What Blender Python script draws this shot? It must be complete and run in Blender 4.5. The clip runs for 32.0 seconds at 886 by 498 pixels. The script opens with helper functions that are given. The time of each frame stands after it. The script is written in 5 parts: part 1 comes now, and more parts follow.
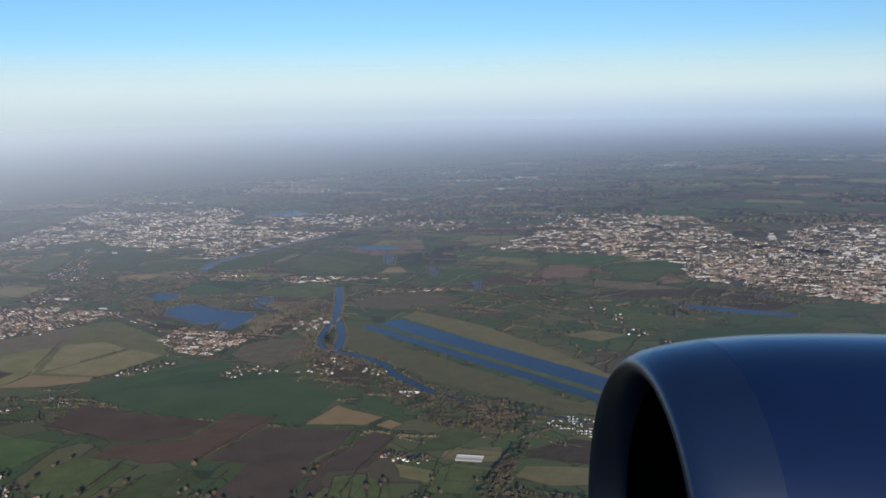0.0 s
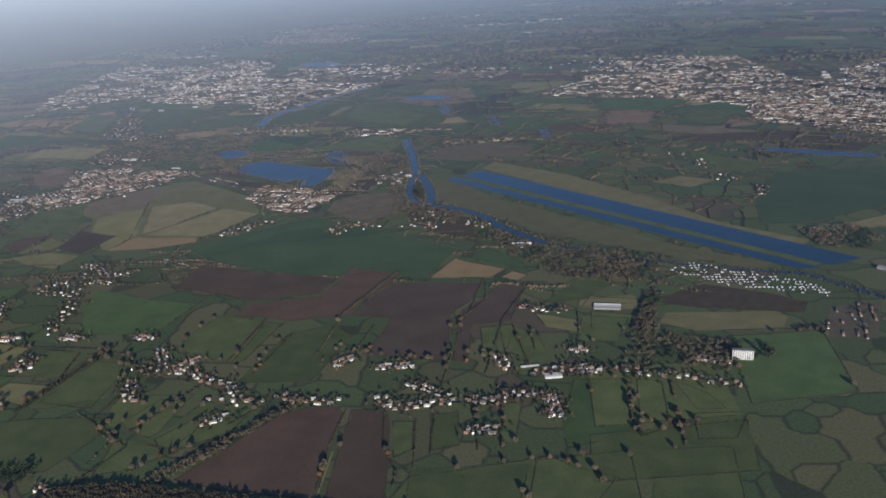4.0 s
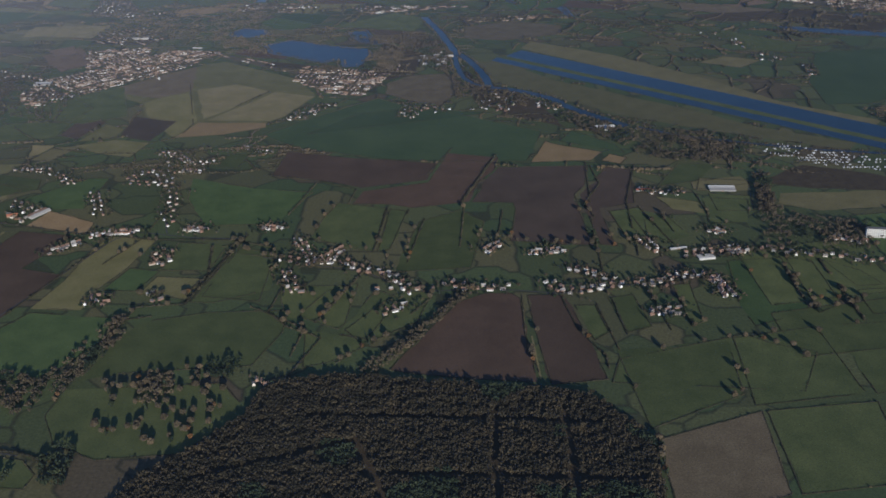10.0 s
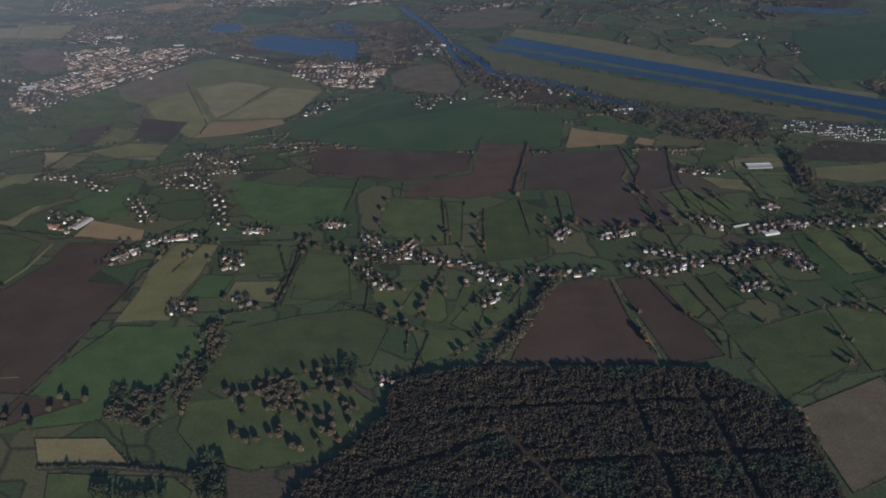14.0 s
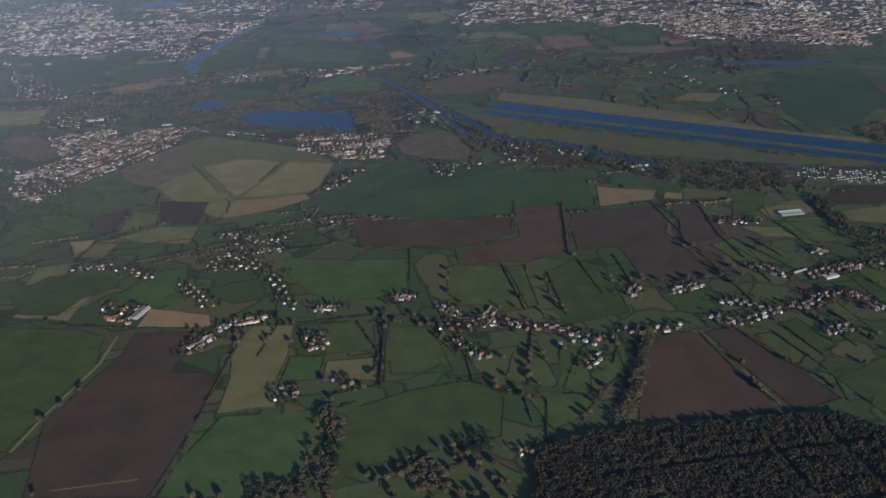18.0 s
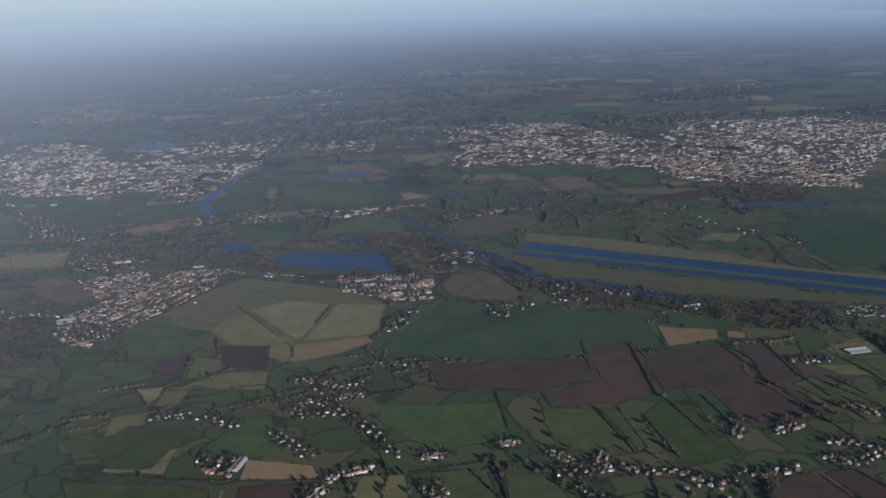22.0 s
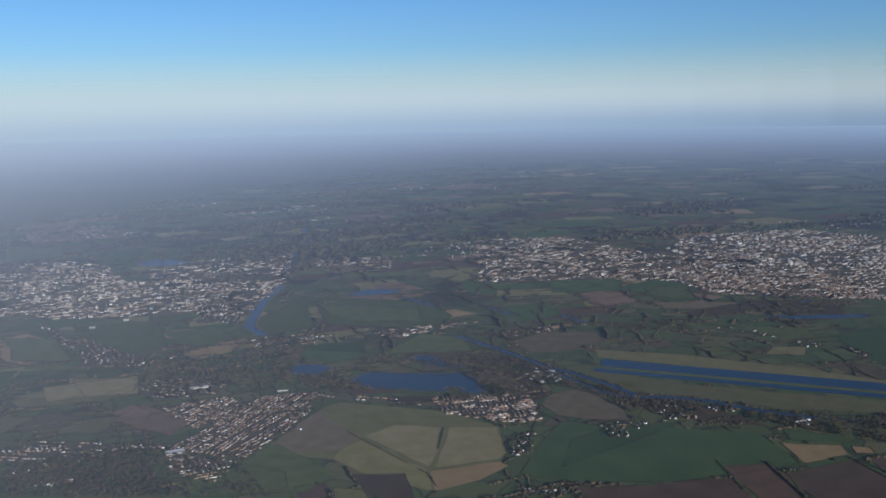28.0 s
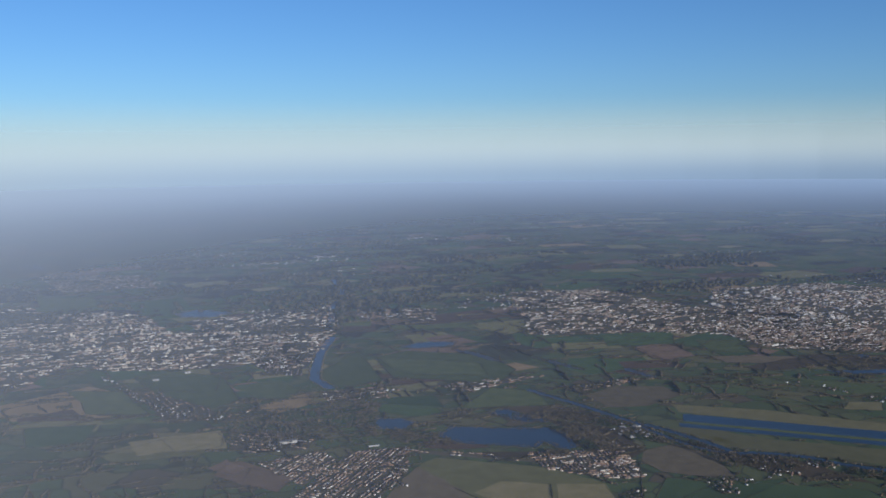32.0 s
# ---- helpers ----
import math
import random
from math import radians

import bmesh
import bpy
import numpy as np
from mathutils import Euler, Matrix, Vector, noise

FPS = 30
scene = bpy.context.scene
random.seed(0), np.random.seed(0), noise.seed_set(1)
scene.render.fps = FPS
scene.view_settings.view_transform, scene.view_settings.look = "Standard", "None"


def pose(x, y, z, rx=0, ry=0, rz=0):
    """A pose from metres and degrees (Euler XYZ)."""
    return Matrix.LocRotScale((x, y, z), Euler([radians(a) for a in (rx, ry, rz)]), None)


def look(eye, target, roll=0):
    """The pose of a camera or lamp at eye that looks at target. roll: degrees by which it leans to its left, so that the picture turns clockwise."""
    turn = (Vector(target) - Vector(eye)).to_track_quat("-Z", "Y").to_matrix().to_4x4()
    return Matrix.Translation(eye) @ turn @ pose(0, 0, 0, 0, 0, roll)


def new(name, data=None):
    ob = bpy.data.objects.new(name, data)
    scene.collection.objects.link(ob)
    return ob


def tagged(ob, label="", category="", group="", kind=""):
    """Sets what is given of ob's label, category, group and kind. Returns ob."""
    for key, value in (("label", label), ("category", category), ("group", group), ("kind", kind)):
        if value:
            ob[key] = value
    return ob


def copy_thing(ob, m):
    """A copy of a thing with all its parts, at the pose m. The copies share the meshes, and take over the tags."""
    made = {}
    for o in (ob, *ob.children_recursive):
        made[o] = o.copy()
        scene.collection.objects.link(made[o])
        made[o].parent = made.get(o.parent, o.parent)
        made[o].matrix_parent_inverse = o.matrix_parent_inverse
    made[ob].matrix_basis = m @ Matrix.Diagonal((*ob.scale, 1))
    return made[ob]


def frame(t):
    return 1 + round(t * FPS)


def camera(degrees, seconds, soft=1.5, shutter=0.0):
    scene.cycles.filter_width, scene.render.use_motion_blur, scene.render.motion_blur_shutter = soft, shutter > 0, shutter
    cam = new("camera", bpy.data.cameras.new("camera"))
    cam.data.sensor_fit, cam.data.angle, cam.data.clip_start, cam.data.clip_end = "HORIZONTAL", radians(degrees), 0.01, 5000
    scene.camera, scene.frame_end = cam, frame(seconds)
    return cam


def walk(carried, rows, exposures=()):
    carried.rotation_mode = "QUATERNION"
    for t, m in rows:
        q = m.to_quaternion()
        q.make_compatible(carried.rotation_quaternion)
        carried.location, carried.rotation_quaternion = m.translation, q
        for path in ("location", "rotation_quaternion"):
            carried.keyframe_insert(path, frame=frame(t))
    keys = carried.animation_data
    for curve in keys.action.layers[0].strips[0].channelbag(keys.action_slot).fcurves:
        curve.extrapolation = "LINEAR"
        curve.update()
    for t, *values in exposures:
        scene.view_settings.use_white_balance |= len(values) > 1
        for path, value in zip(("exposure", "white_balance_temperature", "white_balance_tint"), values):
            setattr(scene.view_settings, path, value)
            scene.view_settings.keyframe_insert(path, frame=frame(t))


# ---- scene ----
EXPOSURES = [(0, 0.44, 6350, 10), (4, 0.38, 6150, 10), (7, 0.2, 6100, 10), (10, 0.11, 6050, 10), (17, 0.06, 6050, 10), (25, 0.1, 5980, 10), (32, 0.14, 5950, 10)]
cam = camera(50.21, 32.0, soft=1.75)
# seconds, place in metres, heading to the left of north, tilt, lean in degrees
ROWS = [
    (0, 137.20, 9.71, 120.74, 7.603, -9.157, -1.057),
    (0.5, 131.17, 10.09, 121.19, 7.634, -10.018, -1.107),
    (1, 125.43, 10.17, 120.90, 7.648, -10.972, -1.279),
    (1.5, 119.13, 9.83, 121.24, 7.580, -12.092, -1.448),
    (2, 113.14, 9.19, 122.07, 7.507, -13.439, -1.758),
    (2.5, 107.04, 7.52, 123.02, 7.393, -14.693, -2.063),
    (3, 100.81, 6.89, 123.50, 7.298, -15.828, -2.100),
    (3.5, 94.58, 6.39, 123.72, 7.282, -17.020, -2.272),
    (4, 88.57, 5.40, 124.14, 7.437, -18.408, -2.668),
    (4.5, 82.26, 4.49, 124.93, 7.472, -19.485, -2.820),
    (6.5, 56.81, 2.42, 126.68, 5.655, -22.578, -2.454),
    (7, 50.41, 2.03, 127.23, 5.037, -23.349, -2.242),
    (7.5, 44.10, 1.42, 127.77, 4.441, -24.094, -2.061),
    (8, 38.04, 1.38, 128.29, 3.918, -24.702, -1.874),
    (8.5, 32.04, 0.78, 128.69, 3.379, -24.993, -1.780),
    (9, 25.78, 0.36, 129.18, 2.736, -25.335, -1.642),
    (9.5, 19.30, 0.03, 129.47, 2.027, -25.677, -1.482),
    (10, 13.02, 0.06, 129.80, 1.381, -26.044, -1.262),
    (10.5, 6.40, 0.02, 129.79, 0.706, -26.177, -1.189),
    (11, -0.00, -0.00, 130.00, 0.000, -26.277, -1.145),
    (11.5, -6.48, 0.12, 130.64, -0.806, -26.492, -1.096),
    (12, -13.12, 0.56, 130.94, -1.716, -26.705, -1.027),
    (12.5, -19.59, 0.83, 130.93, -2.615, -26.845, -1.072),
    (13, -25.92, 1.05, 131.44, -3.459, -26.966, -1.163),
    (13.5, -32.56, 1.59, 131.83, -4.226, -26.929, -1.291),
    (14, -39.32, 2.06, 132.12, -5.055, -26.910, -1.402),
    (14.5, -45.92, 2.81, 132.43, -5.992, -26.854, -1.503),
    (16.5, -72.59, 6.81, 134.19, -9.637, -25.480, -1.595),
    (17, -79.15, 8.15, 134.69, -10.420, -24.849, -1.738),
    (17.5, -85.59, 9.71, 134.97, -11.017, -24.053, -2.079),
    (18, -91.91, 11.35, 135.09, -11.529, -23.350, -2.395),
    (18.5, -98.14, 13.10, 135.43, -11.862, -22.367, -2.665),
    (19, -104.63, 14.65, 136.37, -12.425, -21.395, -2.686),
    (19.5, -110.70, 15.89, 137.39, -13.028, -20.384, -2.536),
    (20, -117.36, 17.46, 138.02, -13.743, -19.301, -2.159),
    (20.5, -123.84, 19.46, 138.42, -14.429, -18.263, -1.850),
    (21, -130.55, 21.59, 138.88, -15.097, -17.285, -1.600),
    (21.5, -137.14, 23.64, 138.97, -15.595, -16.300, -1.439),
    (22, -143.96, 25.75, 139.37, -16.029, -15.329, -1.420),
    (22.5, -150.96, 27.10, 140.22, -16.426, -14.343, -1.389),
    (23, -157.58, 29.72, 141.10, -16.852, -13.539, -1.100),
    (23.5, -164.27, 31.36, 141.70, -17.199, -12.793, -0.997),
    (24, -171.00, 33.34, 142.63, -17.591, -12.216, -1.025),
    (24.5, -177.73, 34.93, 143.44, -18.054, -11.878, -1.062),
    (25, -184.30, 37.14, 144.84, -18.554, -11.640, -1.103),
    (25.5, -190.22, 39.89, 144.72, -18.966, -11.253, -1.245),
    (27.5, -217.62, 50.03, 146.85, -20.494, -9.362, -1.278),
    (28, -224.56, 51.97, 147.00, -20.761, -8.816, -1.165),
    (28.5, -231.49, 54.02, 147.84, -20.996, -8.348, -1.124),
    (29, -238.69, 56.35, 148.24, -21.224, -7.853, -1.096),
    (29.5, -245.81, 58.50, 148.50, -21.490, -7.466, -1.046),
    (30, -252.77, 60.60, 149.18, -21.706, -7.168, -1.015),
    (30.5, -259.95, 62.92, 150.13, -21.880, -6.893, -0.847),
    (31, -266.68, 65.53, 150.50, -21.944, -6.544, -0.745),
    (31.5, -273.37, 68.32, 151.24, -21.987, -6.185, -0.632),
    (32, -280.02, 70.58, 151.51, -22.021, -5.879, -0.702),
]


def aim(x, y, z, heading, tilt, lean):
    a, b = radians(heading), radians(tilt)
    way = Vector((-math.sin(a) * math.cos(b), math.cos(a) * math.cos(b), math.sin(b)))
    return look((x, y, z), Vector((x, y, z)) + 100 * way, lean)


walk(cam, [(r[0], aim(*r[1:])) for r in ROWS], exposures=EXPOSURES)

# ---- sky, sun ----
SUN_HEIGHT, SUN_TURN = radians(14), radians(164.5)
world = bpy.data.worlds.new("winter_sky")
scene.world = world
world.use_nodes = True
wn, wl = world.node_tree.nodes, world.node_tree.links
sky = wn.new("ShaderNodeTexSky")
sky.sky_type, sky.sun_disc = "NISHITA", False
sky.sun_elevation, sky.sun_rotation = SUN_HEIGHT, SUN_TURN
sky.air_density, sky.dust_density, sky.ozone_density, sky.altitude = 1.0, 0.12, 5.0, 900
clear_blue = wn.new("ShaderNodeMix")
clear_blue.data_type, clear_blue.blend_type = "RGBA", "MULTIPLY"
clear_blue.inputs[0].default_value = 1.0
clear_blue.inputs[7].default_value = (0.9, 0.98, 1.1, 1)
wl.new(sky.outputs[0], clear_blue.inputs[6])
wl.new(clear_blue.outputs[2], wn["Background"].inputs[0])
wn["Background"].inputs[1].default_value = 0.086
sun = new("sun", bpy.data.lights.new("sun", "SUN"))
sun.data.energy, sun.data.angle, sun.data.color = 4.6, radians(0.6), (1.0, 0.93, 0.82)
sun_way = Vector((math.sin(SUN_TURN) * math.cos(SUN_HEIGHT), math.cos(SUN_TURN) * math.cos(SUN_HEIGHT), math.sin(SUN_HEIGHT)))
sun.matrix_world = look(sun_way * 900, (0, 0, 0))


# ---- materials ----
def material(name, rough=0.9, metal=0.0, spec=0.3):
    m = bpy.data.materials.new(name)
    m.use_nodes = True
    b = m.node_tree.nodes["Principled BSDF"]
    b.inputs["Roughness"].default_value, b.inputs["Metallic"].default_value = rough, metal
    b.inputs["Specular IOR Level"].default_value = spec
    return m, m.node_tree.nodes, m.node_tree.links, b


def ramp(nodes, stops):
    r = nodes.new("ShaderNodeValToRGB")
    e = r.color_ramp.elements
    while len(e) < len(stops):
        e.new(0.5)
    for k, (at, c) in zip(e, stops):
        k.position, k.color = at, (*c, 1)
    return r


def noise_node(nodes, links, where, scale, detail=4, rough=0.6):
    n = nodes.new("ShaderNodeTexNoise")
    n.inputs["Scale"].default_value, n.inputs["Detail"].default_value, n.inputs["Roughness"].default_value = scale, detail, rough
    links.new(where, n.inputs["Vector"])
    return n


def mix(nodes, links, a, b, factor, how="MIX"):
    n = nodes.new("ShaderNodeMix")
    n.data_type, n.blend_type = "RGBA", how
    for at, v in ((0, factor), (6, a), (7, b)):
        if hasattr(v, "is_linked"):
            links.new(v, n.inputs[at])
        else:
            n.inputs[at].default_value = (*v, 1) if isinstance(v, tuple) else v
    return n.outputs[2]


def sum_node(nodes, links, how, *values):
    n = nodes.new("ShaderNodeMath")
    n.operation = how
    for at, v in enumerate(values):
        if hasattr(v, "is_linked"):
            links.new(v, n.inputs[at])
        else:
            n.inputs[at].default_value = v
    return n.outputs[0]


def land(name, low, high, scale=0.12, stripes=0.0, turn=0.0, patches=None, bump=0.5):
    """Soil or sward: patches of some tens of metres, grain, and drill lines."""
    m, nodes, links, b = material(name, 0.95, spec=0.1)
    where = nodes.new("ShaderNodeNewGeometry").outputs["Position"]
    big = noise_node(nodes, links, where, scale, 5, 0.6)
    fine = noise_node(nodes, links, where, 2.4, 5, 0.7)
    r = ramp(nodes, [(0.3, low), (0.7, high)])
    links.new(big.outputs[0], r.inputs[0])
    g = ramp(nodes, [(0.25, (0.55, 0.55, 0.55)), (0.8, (1.25, 1.25, 1.25))])
    links.new(fine.outputs[0], g.inputs[0])
    c = mix(nodes, links, r.outputs[0], g.outputs[0], 1.0, "MULTIPLY")
    info = nodes.new("ShaderNodeObjectInfo")
    t = ramp(nodes, [(0.0, (0.78, 0.8, 0.78)), (0.5, (1.0, 1.0, 1.0)), (1.0, (1.22, 1.16, 1.12))])
    links.new(info.outputs["Random"], t.inputs[0])
    c = mix(nodes, links, c, t.outputs[0], 1.0, "MULTIPLY")
    if stripes:
        mp = nodes.new("ShaderNodeMapping")
        mp.inputs["Rotation"].default_value[2] = radians(turn)
        links.new(where, mp.inputs[0])
        w = nodes.new("ShaderNodeTexWave")
        w.inputs["Scale"].default_value, w.inputs["Distortion"].default_value = stripes, 0.6
        links.new(mp.outputs[0], w.inputs[0])
        s = ramp(nodes, [(0.0, (0.86, 0.86, 0.86)), (1.0, (1.06, 1.06, 1.06))])
        links.new(w.outputs[1], s.inputs[0])
        c = mix(nodes, links, c, s.outputs[0], 1.0, "MULTIPLY")
    links.new(c, b.inputs["Base Color"])
    bp = nodes.new("ShaderNodeBump")
    bp.inputs["Strength"].default_value, bp.inputs["Distance"].default_value = bump, 0.08
    links.new(fine.outputs[0], bp.inputs["Height"])
    links.new(bp.outputs[0], b.inputs["Normal"])
    return m


LAND = {
    "grass": land("pasture", (0.082, 0.1, 0.036), (0.13, 0.146, 0.054)),
    "brightgrass": land("ley", (0.066, 0.102, 0.036), (0.1, 0.142, 0.05)),
    "crop": land("winter_wheat", (0.053, 0.086, 0.036), (0.076, 0.112, 0.047), 0.05, 1.2, 12),
    "olive": land("rough_grass", (0.175, 0.158, 0.06), (0.25, 0.215, 0.09)),
    "paleolive": land("dry_grass", (0.225, 0.185, 0.08), (0.3, 0.243, 0.113)),
    "stubble": land("stubble", (0.36, 0.23, 0.105), (0.45, 0.295, 0.145), 0.1, 1.6, 70),
    "soil": land("plough", (0.09, 0.058, 0.038), (0.13, 0.084, 0.056), 0.07, 1.4, 100),
    "darksoil": land("dark_plough", (0.086, 0.06, 0.042), (0.122, 0.085, 0.06), 0.07, 1.4, 95),
    "litter": land("leaf_litter", (0.07, 0.05, 0.03), (0.11, 0.08, 0.048), 0.3),
    "gardens": land("gardens_and_yards", (0.085, 0.075, 0.046), (0.135, 0.11, 0.07), 0.3),
    "clay": land("clay_soil", (0.2, 0.128, 0.08), (0.27, 0.175, 0.11), 0.1, 1.1, 20),
    "rough": land("rough_pasture", (0.15, 0.112, 0.064), (0.215, 0.162, 0.094), 0.15),
    "flood": land("wet_meadow", (0.145, 0.13, 0.058), (0.2, 0.172, 0.08)),
}


def country_material():
    """The wide country: a patchwork of fields, copses and brown winter scrub."""
    m, nodes, links, b = material("country", 0.95, spec=0.1)
    where = nodes.new("ShaderNodeNewGeometry").outputs["Position"]
    bend = noise_node(nodes, links, where, 0.02, 3)
    push = nodes.new("ShaderNodeVectorMath")
    push.operation = "MULTIPLY_ADD"
    push.inputs[1].default_value = (12, 12, 0)
    links.new(bend.outputs[1], push.inputs[0])
    links.new(where, push.inputs[2])
    cells = nodes.new("ShaderNodeTexVoronoi")
    cells.inputs["Scale"].default_value = 0.05
    cells.distance = "MANHATTAN"
    links.new(push.outputs[0], cells.inputs["Vector"])
    sep = nodes.new("ShaderNodeSeparateColor")
    links.new(cells.outputs["Color"], sep.inputs[0])
    kinds = ramp(nodes, [(0.0, (0.09, 0.108, 0.045)), (0.22, (0.12, 0.128, 0.054)), (0.42, (0.1, 0.125, 0.05)), (0.6, (0.15, 0.135, 0.062)),
                         (0.74, (0.08, 0.11, 0.046)), (0.86, (0.115, 0.112, 0.052)), (0.94, (0.125, 0.098, 0.058))])
    kinds.color_ramp.interpolation = "CONSTANT"
    links.new(sep.outputs[0], kinds.inputs[0])
    edge = nodes.new("ShaderNodeTexVoronoi")
    edge.feature, edge.distance = "F2", "MANHATTAN"
    edge.inputs["Scale"].default_value = 0.05
    links.new(push.outputs[0], edge.inputs["Vector"])
    e = ramp(nodes, [(0.02, (0.7, 0.7, 0.7)), (0.09, (0, 0, 0))])
    links.new(sum_node(nodes, links, "SUBTRACT", edge.outputs["Distance"], cells.outputs["Distance"]), e.inputs[0])
    c = mix(nodes, links, kinds.outputs[0], (0.04, 0.042, 0.028), e.outputs[0])
    copse = noise_node(nodes, links, where, 0.011, 6, 0.62)
    k = ramp(nodes, [(0.535, (0, 0, 0)), (0.56, (1, 1, 1))])
    links.new(copse.outputs[0], k.inputs[0])
    tree = noise_node(nodes, links, where, 0.9, 4, 0.7)
    tr = ramp(nodes, [(0.3, (0.028, 0.028, 0.022)), (0.75, (0.085, 0.072, 0.05))])
    links.new(tree.outputs[0], tr.inputs[0])
    north = nodes.new("ShaderNodeMapRange")
    north.inputs["From Min"].default_value, north.inputs["From Max"].default_value = 520, 800
    apart = nodes.new("ShaderNodeSeparateXYZ")
    links.new(where, apart.inputs[0])
    links.new(apart.outputs[1], north.inputs[0])
    c = mix(nodes, links, c, tr.outputs[0], sum_node(nodes, links, "MULTIPLY", k.outputs[0], north.outputs[0]))
    fine = noise_node(nodes, links, where, 1.3, 5, 0.7)
    g = ramp(nodes, [(0.25, (0.5, 0.5, 0.5)), (0.8, (1.25, 1.25, 1.25))])
    links.new(fine.outputs[0], g.inputs[0])
    c = mix(nodes, links, c, g.outputs[0], 1.0, "MULTIPLY")
    links.new(c, b.inputs["Base Color"])
    return m


COUNTRY = country_material()


def water_material():
    m, nodes, links, b = material("still_water", 0.28, spec=0.09)
    b.inputs["Base Color"].default_value = (0.013, 0.03, 0.05, 1)
    where = nodes.new("ShaderNodeNewGeometry").outputs["Position"]
    n = noise_node(nodes, links, where, 1.6, 4)
    bp = nodes.new("ShaderNodeBump")
    bp.inputs["Strength"].default_value, bp.inputs["Distance"].default_value = 0.6, 0.06
    links.new(n.outputs[0], bp.inputs["Height"])
    links.new(bp.outputs[0], b.inputs["Normal"])
    return m


WATER = water_material()


def foliage(name, low, high):
    """Twigs or leaves; each clump takes its own tone."""
    m, nodes, links, b = material(name, 0.9, spec=0.15)
    g = nodes.new("ShaderNodeNewGeometry")
    info = nodes.new("ShaderNodeObjectInfo")
    add = nodes.new("ShaderNodeMath")
    add.operation = "ADD"
    links.new(g.outputs["Random Per Island"], add.inputs[0])
    links.new(info.outputs["Random"], add.inputs[1])
    half = nodes.new("ShaderNodeMath")
    half.operation = "MULTIPLY"
    half.inputs[1].default_value = 0.5
    links.new(add.outputs[0], half.inputs[0])
    r = ramp(nodes, [(0.15, low), (0.85, high)])
    links.new(half.outputs[0], r.inputs[0])
    n = noise_node(nodes, links, g.outputs["Position"], 9.0, 3)
    s = ramp(nodes, [(0.3, (0.6, 0.6, 0.6)), (0.7, (1.2, 1.2, 1.2))])
    links.new(n.outputs[0], s.inputs[0])
    broad = noise_node(nodes, links, g.outputs["Position"], 0.16, 4, 0.65)
    w = ramp(nodes, [(0.3, (0.55, 0.6, 0.58)), (0.52, (1.0, 1.0, 1.0)), (0.72, (1.6, 1.45, 1.25))])
    links.new(broad.outputs[0], w.inputs[0])
    tone = mix(nodes, links, r.outputs[0], w.outputs[0], 1.0, "MULTIPLY")
    links.new(mix(nodes, links, tone, s.outputs[0], 1.0, "MULTIPLY"), b.inputs["Base Color"])
    # normals bent upwards, so clumps show less light and shade than their shape gives
    lift = nodes.new("ShaderNodeVectorMath")
    lift.operation = "ADD"
    lift.inputs[1].default_value = (0, 0, 0.8)
    links.new(g.outputs["Normal"], lift.inputs[0])
    unit = nodes.new("ShaderNodeVectorMath")
    unit.operation = "NORMALIZE"
    links.new(lift.outputs[0], unit.inputs[0])
    links.new(unit.outputs[0], b.inputs["Normal"])
    return m


BARE = foliage("bare_twigs", (0.066, 0.053, 0.034), (0.138, 0.109, 0.068))
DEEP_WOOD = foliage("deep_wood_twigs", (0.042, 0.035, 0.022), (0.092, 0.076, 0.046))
RUSSET = foliage("russet_leaves", (0.1, 0.055, 0.025), (0.2, 0.11, 0.05))
EVERGREEN = foliage("evergreen", (0.022, 0.034, 0.02), (0.05, 0.064, 0.034))
BARK = foliage("bark", (0.06, 0.048, 0.036), (0.11, 0.09, 0.07))
SCRUB = foliage("hedge_twigs", (0.034, 0.033, 0.021), (0.08, 0.07, 0.043))


def built(name, stops, rough=0.8, spec=0.3):
    """Walls and roofs; each building takes its own tone, with weathering."""
    m, nodes, links, b = material(name, rough, spec=spec)
    g = nodes.new("ShaderNodeNewGeometry")
    info = nodes.new("ShaderNodeObjectInfo")
    add = nodes.new("ShaderNodeMath")
    add.operation = "ADD"
    links.new(g.outputs["Random Per Island"], add.inputs[0])
    links.new(info.outputs["Random"], add.inputs[1])
    fr = nodes.new("ShaderNodeMath")
    fr.operation = "FRACT"
    links.new(add.outputs[0], fr.inputs[0])
    r = ramp(nodes, stops)
    r.color_ramp.interpolation = "CONSTANT"
    links.new(fr.outputs[0], r.inputs[0])
    n = noise_node(nodes, links, g.outputs["Position"], 5.0, 4)
    s = ramp(nodes, [(0.3, (0.72, 0.72, 0.72)), (0.75, (1.1, 1.1, 1.1))])
    links.new(n.outputs[0], s.inputs[0])
    links.new(mix(nodes, links, r.outputs[0], s.outputs[0], 1.0, "MULTIPLY"), b.inputs["Base Color"])
    return m


WALL = built("house_walls", [(0, (0.6, 0.55, 0.47)), (0.2, (0.3, 0.18, 0.13)), (0.38, (0.42, 0.35, 0.28)), (0.5, (0.84, 0.82, 0.78)), (0.84, (0.28, 0.18, 0.13))])
ROOF = built("roof_tiles", [(0, (0.2, 0.125, 0.09)), (0.3, (0.13, 0.12, 0.115)), (0.45, (0.26, 0.16, 0.11)), (0.65, (0.17, 0.15, 0.135)), (0.84, (0.38, 0.36, 0.33))], 0.6)
TOWN_ROOF = built("town_roofs", [(0, (0.27, 0.155, 0.095)), (0.25, (0.13, 0.095, 0.078)), (0.42, (0.34, 0.205, 0.125)), (0.62, (0.16, 0.115, 0.09)), (0.94, (0.42, 0.38, 0.33))], 0.7)
